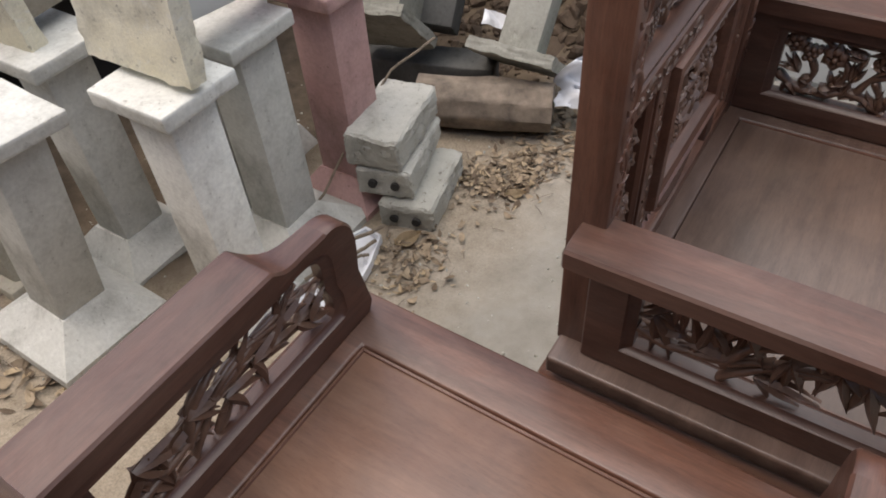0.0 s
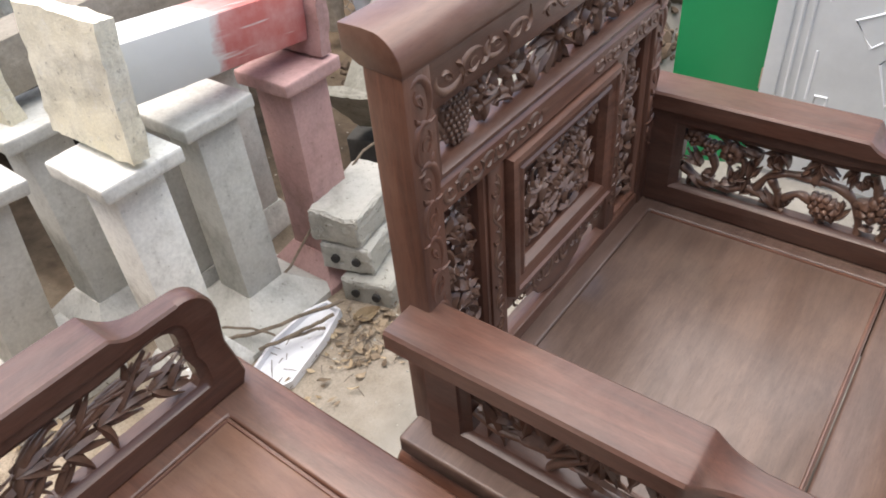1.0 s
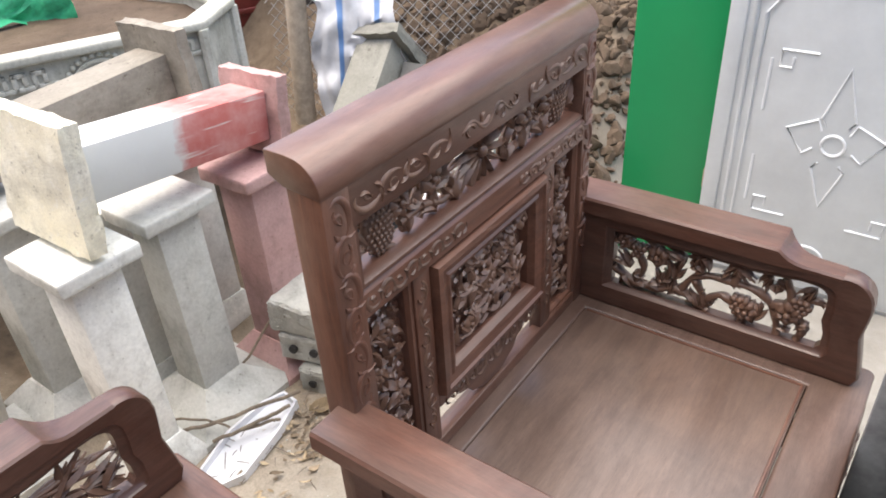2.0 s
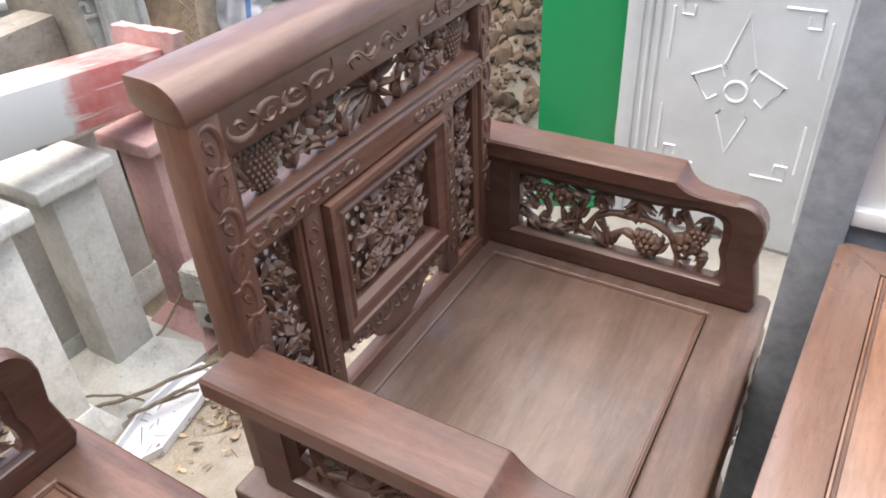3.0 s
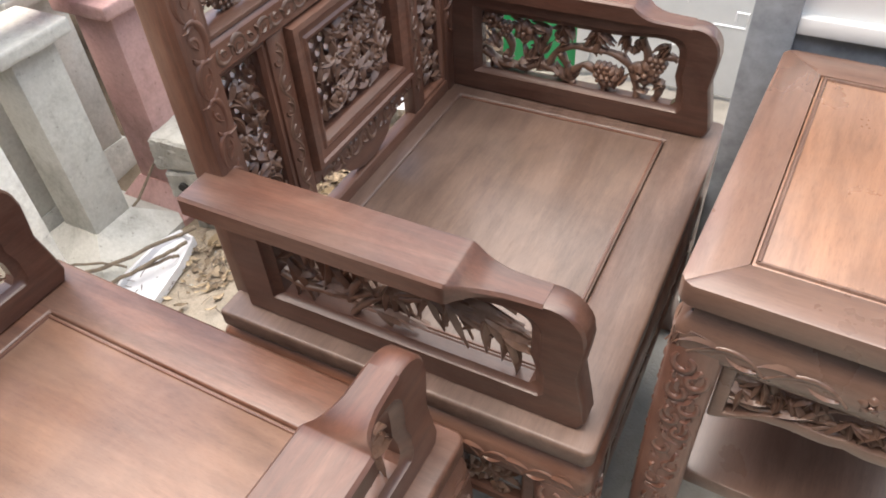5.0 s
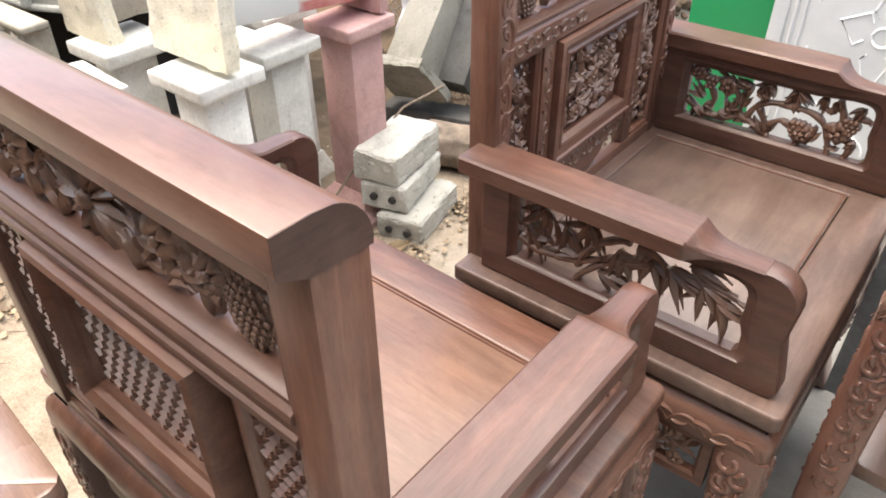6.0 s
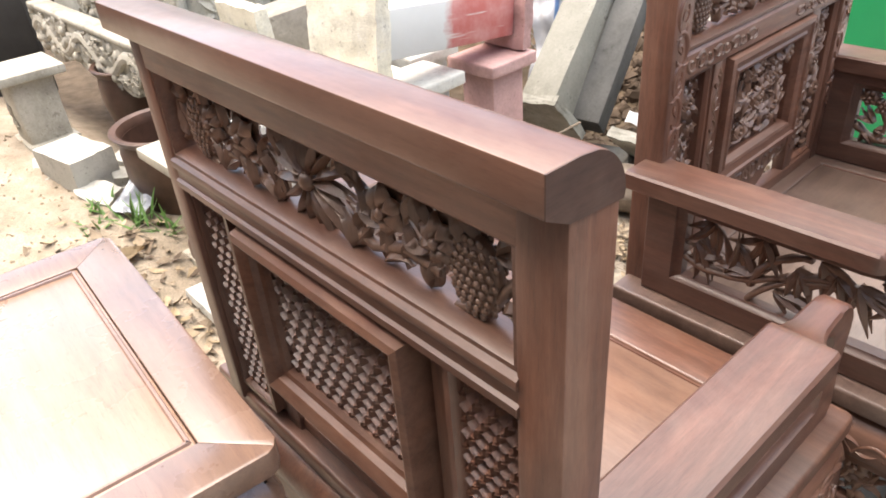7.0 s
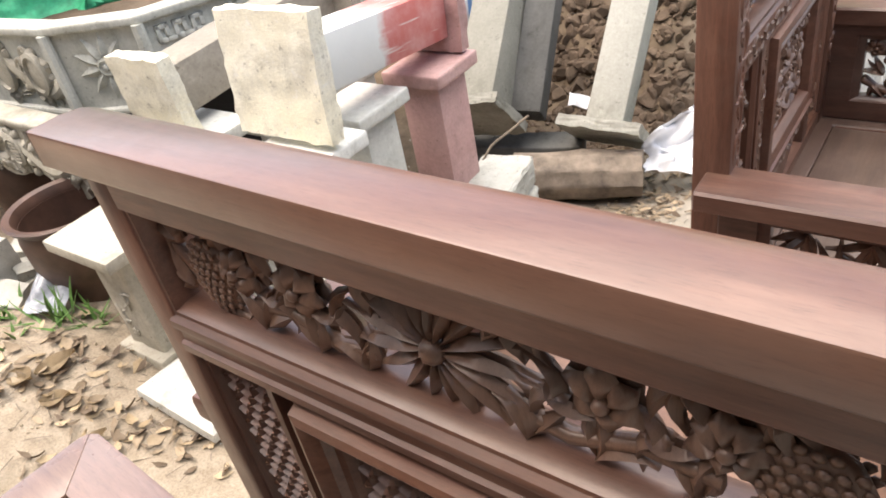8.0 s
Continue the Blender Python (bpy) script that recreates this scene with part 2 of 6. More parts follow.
def bevel(bm, width, seg=2, sharp=30):
    if width:
        es = [e for e in bm.edges if len(e.link_faces) == 2 and e.calc_face_angle(0) > radians(sharp)]
        bmesh.ops.bevel(bm, geom=es, offset=width, segments=seg, affect="EDGES", profile=0.5, clamp_overlap=True)
    return bm


def box(x0, x1, y0, y1, z0, z1, b=0.0, seg=2):
    bm = bmesh.new()
    bmesh.ops.create_cube(bm, size=1, matrix=Matrix.Translation(((x0 + x1) / 2, (y0 + y1) / 2, (z0 + z1) / 2)) @ Matrix.Diagonal((x1 - x0, y1 - y0, z1 - z0, 1)))
    return bevel(bm, b, seg)


def prism(poly, d0, d1, plane="xz", b=0.0, seg=2, sharp=30):
    """A polygon of a plane, drawn out along the third axis from d0 to d1."""
    place = {"xz": lambda p, d: (p[0], d, p[1]), "yz": lambda p, d: (d, p[0], p[1]), "xy": lambda p, d: (p[0], p[1], d)}[plane]
    bm = bmesh.new()
    lo = [bm.verts.new(place(p, d0)) for p in poly]
    hi = [bm.verts.new(place(p, d1)) for p in poly]
    n = len(poly)
    bm.faces.new(lo)
    bm.faces.new(hi[::-1])
    for i in range(n):
        bm.faces.new((lo[i], hi[i], hi[(i + 1) % n], lo[(i + 1) % n]))
    bmesh.ops.recalc_face_normals(bm, faces=bm.faces)
    return bevel(bm, b, seg, sharp)


def ring_prism(outer, inner, d0, d1, plane="xz"):
    """A frame between two outlines of equal count, with the hole going through."""
    place = {"xz": lambda p, d: (p[0], d, p[1]), "yz": lambda p, d: (d, p[0], p[1]), "xy": lambda p, d: (p[0], p[1], d)}[plane]
    bm = bmesh.new()
    vs = [[bm.verts.new(place(p, d)) for p in loop] for loop in (outer, inner) for d in (d0, d1)]
    ol, oh, il, ih = vs
    n = len(outer)
    for i in range(n):
        j = (i + 1) % n
        for a, b in ((ol, oh), (oh, ih), (ih, il), (il, ol)):
            bm.faces.new((a[i], a[j], b[j], b[i]))
    bmesh.ops.recalc_face_normals(bm, faces=bm.faces)
    return bm


def moulded(loops, plane="xz"):
    """A frame through outlines of equal count, from the outermost to the innermost: (outline, back, front)."""
    place = {"xz": lambda p, d: (p[0], d, p[1]), "yz": lambda p, d: (d, p[0], p[1]), "xy": lambda p, d: (p[0], p[1], d)}[plane]
    bm = bmesh.new()
    rows = [([bm.verts.new(place(p, a)) for p in lp], [bm.verts.new(place(p, b)) for p in lp]) for lp, a, b in loops]
    n = len(loops[0][0])
    strips = [(rows[0][0], rows[0][1]), (rows[-1][0], rows[-1][1])] + [(p[k], q[k]) for p, q in zip(rows, rows[1:]) for k in (0, 1)]
    for a, b in strips:
        for i in range(n):
            bm.faces.new((a[i], a[(i + 1) % n], b[(i + 1) % n], b[i]))
    bmesh.ops.recalc_face_normals(bm, faces=bm.faces)
    return bm


def rect(a0, a1, b0, b1, inset=0.0):
    return [(a0 + inset, b0 + inset), (a1 - inset, b0 + inset), (a1 - inset, b1 - inset), (a0 + inset, b1 - inset)]


def apron_ring(x0, x1, y0, y1, radius, profile):
    """A profile of (out, z) swept round a rectangle with rounded corners."""
    path = []
    for cx, cy, a in ((x1 - radius, y1 - radius, 0), (x0 + radius, y1 - radius, 90), (x0 + radius, y0 + radius, 180), (x1 - radius, y0 + radius, 270)):
        for k in range(7):
            t = radians(a + 15 * k)
            path.append((cx + radius * math.cos(t), cy + radius * math.sin(t), math.cos(t), math.sin(t)))
    bm = bmesh.new()
    rows = [[bm.verts.new((x + nx * o, y + ny * o, z)) for o, z in profile] for x, y, nx, ny in path]
    for a, b in zip(rows, rows[1:] + rows[:1]):
        for k in range(len(profile)):
            j = (k + 1) % len(profile)
            bm.faces.new((a[k], a[j], b[j], b[k]))
    return bm


def tube(points, radii, sides=6, flat=1.0):
    """A tapering tube along points; flat squeezes it along the third axis."""
    bm = bmesh.new()
    pts = [Vector(p) for p in points]
    if not hasattr(radii, "__len__"):
        radii = [radii] * len(pts)
    rows = []
    for i, p in enumerate(pts):
        d = (pts[min(i + 1, len(pts) - 1)] - pts[max(i - 1, 0)]).normalized()
        side = d.cross(Vector((0, 0, 1)))
        side = side.normalized() if side.length > 1e-4 else Vector((1, 0, 0))
        up = side.cross(d).normalized()
        rows.append([bm.verts.new(p + radii[i] * (side * math.cos(a) + up * math.sin(a) * flat)) for a in (2 * math.pi * k / sides for k in range(sides))])
    for a, b in zip(rows, rows[1:]):
        for k in range(sides):
            bm.faces.new((a[k], a[(k + 1) % sides], b[(k + 1) % sides], b[k]))
    bm.faces.new(rows[0][::-1])
    bm.faces.new(rows[-1])
    return bm


def blade(p, angle, length, width, thick, bend=0.0, n=5, fat=0.45):
    """A carved leaf in the plane xy with a ridge along its middle, at angle in radians."""
    bm = bmesh.new()
    rows = []
    for i in range(n + 1):
        s = i / n
        a = angle + bend * (s - 0.3)
        c = Vector((p[0] + length * s * math.cos(a), p[1] + length * s * math.sin(a), 0))
        w = width * 0.5 * (math.sin(math.pi * s ** fat) * 0.92 + 0.08)
        q = Vector((-math.sin(a), math.cos(a), 0)) * w
        h = thick * (0.35 + 0.65 * math.sin(math.pi * min(1, s + 0.15)))
        rows.append([bm.verts.new(v) for v in (c - q + Vector((0, 0, p[2])), c + Vector((0, 0, p[2] + h)), c + q + Vector((0, 0, p[2])), c + Vector((0, 0, p[2] - thick * 0.5)))])
    for a, b in zip(rows, rows[1:]):
        for k in range(4):
            bm.faces.new((a[k], a[(k + 1) % 4], b[(k + 1) % 4], b[k]))
    bm.faces.new(rows[0][::-1])
    bm.faces.new(rows[-1])
    return bm


def ball(p, r, sub=2, squash=1.0):
    bm = bmesh.new()
    bmesh.ops.create_icosphere(bm, subdivisions=sub, radius=r, matrix=Matrix.Translation(p) @ Matrix.Diagonal((1, 1, squash, 1)))
    return bm


def lathe(profile, sides=32, cap=True):
    bm = bmesh.new()
    rows = [[bm.verts.new((r * math.cos(2 * math.pi * k / sides), r * math.sin(2 * math.pi * k / sides), z)) for k in range(sides)] for r, z in profile]
    for a, b in zip(rows, rows[1:]):
        for k in range(sides):
            bm.faces.new((a[k], a[(k + 1) % sides], b[(k + 1) % sides], b[k]))
    if cap:
        bm.faces.new(rows[0][::-1])
        bm.faces.new(rows[-1])
    return bm


def ripple(bm, amount, scale, seed=0.0):
    """Uneven, worn faces: moves the vertices by a noise of their place."""
    for v in bm.verts:
        v.co += noise.noise_vector(v.co * scale + Vector((seed, seed * 1.7, 0))) * amount
    return bm


def arc(cx, cy, r, a0, a1, n=6):
    return [(cx + r * math.cos(radians(a0 + (a1 - a0) * i / n)), cy + r * math.sin(radians(a0 + (a1 - a0) * i / n))) for i in range(n + 1)]


# ---- carvings, in the plane xy, facing +z ----
def flower(p, r, petals, thick, rnd):
    bm = bmesh.new()
    turn = rnd.random() * 6.28
    for i in range(petals):
        a = turn + 2 * math.pi * i / petals
        add(bm, blade((p[0] + 0.15 * r * math.cos(a), p[1] + 0.15 * r * math.sin(a), p[2]), a, r * rnd.uniform(0.82, 1.0), 2.1 * r * math.sin(math.pi / petals) * 0.98, thick, 0.1, 4, 0.75))
    return add(bm, ball((p[0], p[1], p[2] + thick * 0.6), r * 0.24))


def bamboo(w, h, seed, flip=False, lift=0):
    """Knotty stems that lean across the opening; long pointed leaves hang from them in fans, with gaps between."""
    rnd = random.Random(seed)
    bm = bmesh.new()
    k = h / 0.122

    def stem(a, b, c, r):
        pts = []
        for i in range(13):
            u = i / 12
            x = (1 - u) ** 2 * a[0] + 2 * u * (1 - u) * b[0] + u * u * c[0]
            y = (1 - u) ** 2 * a[1] + 2 * u * (1 - u) * b[1] + u * u * c[1]
            pts.append((w * x, h * y, 0.003 * math.sin(7 * u)))
        add(bm, tube(pts, [k * r * (1 - 0.35 * i / 12 + (0.16 if i % 3 == 0 else 0)) for i in range(13)], 8))

    stem((0.0, 0.30), (0.20, 0.05), (0.44, 0.55), 0.0068)
    stem((0.30, 0.0), (0.42, 0.66), (0.72, 0.72), 0.0055)
    stem((0.44, 0.52), (0.62, 0.98), (0.97, 0.42), 0.0046)
    stem((0.30, 0.25), (0.34, 0.80), (0.52, 0.92), 0.0070)
    stem((0.66, 0.75), (0.85, 0.80), (1.0, 0.66), 0.0036)
    fans = ((0.05, 0.60, 300, 3), (0.12, 0.95, 250, 4), (0.16, 0.45, 170, 3), (0.20, 0.30, 60, 4), (0.24, 0.75, 285, 3), (0.33, 0.98, 262, 4), (0.31, 0.38, 150, 3), (0.40, 0.30, 330, 3),
            (0.48, 0.74, 288, 4), (0.55, 0.95, 318, 3), (0.62, 0.84, 275, 4), (0.70, 0.80, 305, 4), (0.77, 0.97, 335, 3), (0.84, 0.74, 285, 4), (0.90, 0.60, 315, 4))
    for fx, fy, aim, n in fans:
        for m in range(n):
            a = radians(aim + lift + (m - (n - 1) / 2) * 27 + rnd.uniform(-7, 7))
            ln = k * rnd.uniform(0.058, 0.084)
            x, y = w * fx, h * (fy - 0.0055 * lift)
            while ln > 0.016 * k and not (-0.004 < x + ln * math.cos(a) < w + 0.004 and -0.004 < y + ln * math.sin(a) < h + 0.004):
                ln *= 0.9
            if ln > 0.026 * k:
                add(bm, blade((x, y, rnd.uniform(-0.002, 0.006)), a, ln, k * rnd.uniform(0.0125, 0.0165), 0.005, rnd.uniform(-0.35, 0.35), 6, 0.62))
    if flip:
        bm.transform(Matrix.Translation((w, 0, 0)) @ Matrix.Diagonal((-1, 1, 1, 1)))
    return bm


def grapevine(w, h, seed, flip=False):
    """Arching stems with blossoms, hanging bunches and curled leaves, with wide gaps."""
    rnd = random.Random(seed)
    bm = bmesh.new()

    def stem(pts, r):
        p = [Vector((w * x, h * y, 0)) for x, y in pts]
        out = []
        for i in range(len(p) - 1):
            a, b, c, d = p[max(i - 1, 0)], p[i], p[i + 1], p[min(i + 2, len(p) - 1)]
            for q in range(5):
                u = q / 5
                out.append(0.5 * (2 * b + (c - a) * u + (2 * a - 5 * b + 4 * c - d) * u * u + (3 * b - a - 3 * c + d) * u ** 3))
        out.append(p[-1])
        add(bm, tube(out, [r * (1 + 0.18 * math.sin(i * 1.3)) for i in range(len(out))], 8))

    stem(((0.0, 0.30), (0.10, 0.12), (0.22, 0.10), (0.34, 0.22), (0.44, 0.10), (0.50, 0.0)), 0.0082)
    stem(((0.12, 0.10), (0.16, 0.45), (0.08, 0.80), (0.0, 0.86)), 0.0070)
    stem(((0.24, 0.12), (0.30, 0.50), (0.26, 0.75), (0.16, 1.0)), 0.0065)
    stem(((0.36, 0.22), (0.42, 0.55), (0.54, 0.66), (0.72, 0.62), (0.80, 0.36), (0.83, 0.0)), 0.0072)
    stem(((0.42, 0.50), (0.47, 0.22), (0.49, 0.0)), 0.0075)
    stem(((0.49, 0.20), (0.56, 0.36), (0.64, 0.18), (0.66, 0.0)), 0.0070)
    stem(((0.60, 0.62), (0.62, 0.85), (0.62, 1.0)), 0.0085)
    stem(((0.78, 0.45), (0.86, 0.62), (0.82, 1.0)), 0.0075)
    stem(((0.84, 0.50), (0.93, 0.22), (0.92, 0.0)), 0.0080)
    stem(((0.86, 0.55), (0.95, 0.75), (1.0, 0.72)), 0.0065)

    def bunch(x, y, rows):
        for r in range(rows):
            for c in range(3 if r < rows - 2 else 2):
                add(bm, ball((w * x + (c - 1) * 0.0105 + r % 2 * 0.005, h * y - r * 0.0095, 0.004), 0.0066))

    bunch(0.645, 0.40, 4)
    bunch(0.90, 0.68, 5)
    bunch(0.13, 0.80, 3)
    for x, y, r in ((0.23, 0.74, 0.024), (0.68, 0.24, 0.024), (0.86, 0.42, 0.027), (0.05, 0.86, 0.022)):
        add(bm, flower((w * x, h * y, 0.004), r, 6, 0.009, rnd))
    for x, y, aim, n in ((0.44, 0.98, 270, 5), (0.61, 1.0, 270, 5), (0.33, 0.40, 100, 4), (0.36, 0.85, 210, 4), (0.10, 0.40, 150, 3), (0.20, 0.22, 330, 3),
                         (0.30, 0.10, 60, 3), (0.76, 0.98, 235, 3), (0.95, 0.95, 230, 3), (0.05, 0.20, 300, 3), (0.72, 0.10, 80, 3), (0.47, 0.05, 90, 4)):
        for m in range(n):
            a = radians(aim + (m - (n - 1) / 2) * 24 + rnd.uniform(-6, 6))
            add(bm, blade((w * x, h * y, rnd.uniform(0, 0.005)), a, rnd.uniform(0.030, 0.044), 0.013, 0.007, rnd.uniform(-0.5, 0.5), 5, 0.7))
    # small leaves that hang between the stems
    for k in range(22):
        x, y, a = w * (0.04 + 0.92 * (k + rnd.random()) / 22), h * rnd.choice((0.12, 0.30, 0.72, 0.90)), rnd.uniform(0, 6.28)
        for m in range(3):
            q = a + (m - 1) * 0.75
            ln = rnd.uniform(0.018, 0.028)
            if 0 < x + ln * math.cos(q) < w and 0 < y + ln * math.sin(q) < h:
                add(bm, blade((x, y, rnd.uniform(-0.002, 0.005)), q, ln, 0.0115, 0.006, rnd.uniform(-0.6, 0.6), 4, 0.7))
    if flip:
        bm.transform(Matrix.Translation((w, 0, 0)) @ Matrix.Diagonal((-1, 1, 1, 1)))
    return bm


def cone(bm, x, y, rx, ry):
    """A scaly fruit."""
    add(bm, _squash(x, y, rx, ry))
    for r in range(9):
        for c in range(7):
            u, v = (c - 3 + 0.5 * (r % 2)) / 3.6, (r - 4) / 4.6
            if u * u + v * v < 0.92:
                add(bm, ball((x + u * rx, y + v * ry, 0.010 * math.sqrt(1 - u * u - v * v) + 0.001), rx * 0.15, 1, 0.35))


def _squash(x, y, rx, ry):
    b = ball((0, 0, 0), 1.0, 2)
    b.transform(Matrix.Translation((x, y, 0)) @ Matrix.Diagonal((rx, ry, 0.010, 1)))
    return b


def blossom_band(w, h, seed):
    """A large chrysanthemum in the middle, ribbons, curled leaves and flowers to both sides, scaly fruit at the ends."""
    rnd = random.Random(seed)
    bm = bmesh.new()
    for k in range(17):
        a = 2 * math.pi * k / 17 + 0.1
        add(bm, blade((w * 0.5 + 0.010 * math.cos(a), h * 0.5 + 0.010 * math.sin(a), 0.001 * (k % 3)), a, h * (0.44 + 0.30 * abs(math.cos(a))), 0.0135, 0.008, 0.12, 5, 0.62))
    add(bm, ball((w * 0.5, h * 0.5, 0.004), 0.011))
    for s in (-1, 1):
        at = lambda u: w * (0.5 + s * u)
        # ribbon that coils beside the great blossom
        for u, r, y in ((0.155, 0.40, 0.48), (0.265, 0.30, 0.40)):
            for k in range(3):
                a = 1.1 + 2.05 * k
                a = a if s > 0 else math.pi - a
                add(bm, blade((at(u) - 0.10 * h * math.cos(a), h * y - 0.10 * h * math.sin(a), 0.001 * k), a, h * r * 1.2, h * 0.16, 0.008, s * 1.5, 7, 0.7))
        add(bm, flower((at(0.215), h * 0.62, 0.004), h * 0.25, 6, 0.010, rnd))
        add(bm, flower((at(0.335), h * 0.60, 0.004), h * 0.24, 7, 0.010, rnd))
        cone(bm, at(0.405), h * 0.42, 0.030, h * 0.40)
        for u, y, aim, n in ((0.10, 0.98, 270, 3), (0.12, 0.02, 80, 3), (0.20, 0.05, 70, 3), (0.29, 0.95, 250, 3), (0.31, 0.05, 100, 3), (0.37, 0.98, 280, 3), (0.45, 0.75, 20, 3), (0.46, 0.25, 10, 3)):
            for m in range(n):
                a = radians(aim + (m - (n - 1) / 2) * 34 + rnd.uniform(-8, 8))
                a = a if s > 0 else math.pi - a
                add(bm, blade((at(u), h * y, rnd.uniform(-0.002, 0.005)), a, h * rnd.uniform(0.34, 0.46), h * 0.14, 0.007, rnd.uniform(-0.9, 0.9), 6, 0.7))
        add(bm, tube([(at(0.36), 0.0, 0), (at(0.42), h * 0.1, 0), (at(0.47), h * 0.5, 0), (at(0.5), h * 0.7, 0)], 0.0055, 6))
        add(bm, tube([(at(0.10), h * 0.2, 0), (at(0.17), h * 0.12, 0), (at(0.25), h * 0.3, 0), (at(0.33), h * 0.25, 0)], 0.0060, 6))
    return bm


def flower_panel(w, h, seed, count):
    """Blossoms and leaves that fill a panel."""
    rnd = random.Random(seed)
    bm = bmesh.new()
    for i in range(count):
        x, y = w * rnd.uniform(0.08, 0.92), h * (i + 0.5) / count if h > w * 1.8 else h * rnd.uniform(0.08, 0.92)
        if i % 5 == 0:
            add(bm, flower((x, y, 0.004), rnd.uniform(0.016, 0.022), 5, 0.007, rnd))
        else:
            for j in range(5):
                a = rnd.uniform(0, 6.28)
                ln = rnd.uniform(0.022, 0.042)
                if 0 < x + ln * math.cos(a) < w and 0 < y + ln * math.sin(a) < h:
                    add(bm, blade((x, y, rnd.uniform(0, 0.006)), a, ln, rnd.uniform(0.011, 0.016), 0.006, rnd.uniform(-1.2, 1.2), 6, 0.6))
    return bm


def vine(length, width, bays, r=0.004, taper=0.0):
    """A running tendril in low relief along x, centred on y = 0, with a crescent leaf in every bay."""
    bm = bmesh.new()
    n = bays * 8
    amp = lambda u: width * 0.5 * (1 - taper * u)
    pts = [(length * i / n, amp(i / n) * 0.80 * math.sin(math.pi * bays * i / n), 0) for i in range(n + 1)]
    add(bm, tube(pts, [0.78 * r * (1 - 0.5 * taper * i / n) for i in range(n + 1)], 6, 0.65))
    step = length / bays
    for b in range(bays):
        s = 1 if b % 2 == 0 else -1
        u = (b + 0.5) / bays
        a = amp(u)
        x = step * (b + 0.5)
        # the curl inside the bend and the crescent beside it
        curl = [(x + 0.30 * step * math.cos(2.9 - 0.42 * k) * (1 - 0.05 * k), s * a * (-0.08 + 0.55 * math.sin(2.9 - 0.42 * k) * (1 - 0.05 * k)), 0) for k in range(10)]
        add(bm, tube(curl, [0.9 * r * (1.0 - 0.06 * k) for k in range(10)], 5, 0.65))
        add(bm, blade((x - 0.22 * step, -s * a * 0.30, 0), s * 0.95, step * 0.80, a * 0.60, r * 1.0, -s * 1.3, 6, 0.7))
        add(bm, blade((x + 0.10 * step, -s * a * 0.85, 0), s * 0.25, step * 0.42, a * 0.34, r, s * 1.0, 5, 0.7))
    return bm


def scrolls(length, width, bays, r=0.006, taper=0.2):
    """Bold tapering crescents in a row along x, turned this way and that, each with a curl and leaves between."""
    rnd = random.Random(int(1e4 * length) + bays)
    bm = bmesh.new()
    step = length / bays
    for b in range(bays):
        q = (1 - taper * b / bays) * rnd.uniform(0.86, 1.08)
        x, a, s = step * (b + 0.5), 0.46 * width * q, 1 if b % 2 else -1
        t0 = 0.5 + rnd.uniform(-0.3, 0.3)
        ring = [(x + 0.52 * step * math.cos(t), s * a * math.sin(t) - s * 0.10 * a, 0) for t in (t0 + 0.33 * k for k in range(11))]
        add(bm, tube(ring, [r * q * (0.15 + 1.05 * math.sin(math.pi * (k + 0.4) / 11) ** 1.3) for k in range(11)], 6, 0.7))
        curl = [(x + 0.05 * step + 0.22 * step * (1 - 0.07 * k) * math.cos(3.9 - 0.5 * k), s * a * (0.46 * (1 - 0.06 * k) * math.sin(3.9 - 0.5 * k) - 0.12), 0) for k in range(8)]
        add(bm, tube(curl, [0.60 * r * q * (1 - 0.08 * k) for k in range(8)], 5, 0.7))
        add(bm, blade((x + 0.26 * step, -s * a * 0.70, 0), s * rnd.uniform(0.2, 0.7), step * 0.68, a * 0.50, r * 0.9, s * 1.0, 6, 0.7))
        add(bm, blade((x - 0.30 * step, -s * a * 0.45, 0), -s * rnd.uniform(0.0, 0.6), step * 0.50, a * 0.40, r * 0.8, s * 0.9, 5, 0.7))
    return bm


def clouds(length, width, count, seed, r=0.004):
    """Short curls and leaves in low relief, strewn along x."""
    rnd = random.Random(seed)
    bm = bmesh.new()
    for i in range(count):
        x, y = length * (i + rnd.uniform(0.2, 0.8)) / count, width * rnd.uniform(-0.34, 0.34)
        a0, turn, q = rnd.uniform(0, 6.28), rnd.choice((-1, 1)), width * rnd.uniform(0.16, 0.26)
        pts = [(x + q * (1 - 0.06 * k) * math.cos(a0 + turn * 0.5 * k), y + q * (1 - 0.06 * k) * math.sin(a0 + turn * 0.5 * k), 0) for k in range(10)]
        add(bm, tube(pts, [r * (0.6 + 0.6 * math.sin(math.pi * k / 9)) for k in range(10)], 6, 0.55))
        add(bm, blade((x, y, 0), rnd.uniform(0, 6.28), width * 0.45, width * 0.22, r * 0.6, rnd.uniform(-1, 1), 5, 0.7))
    return bm


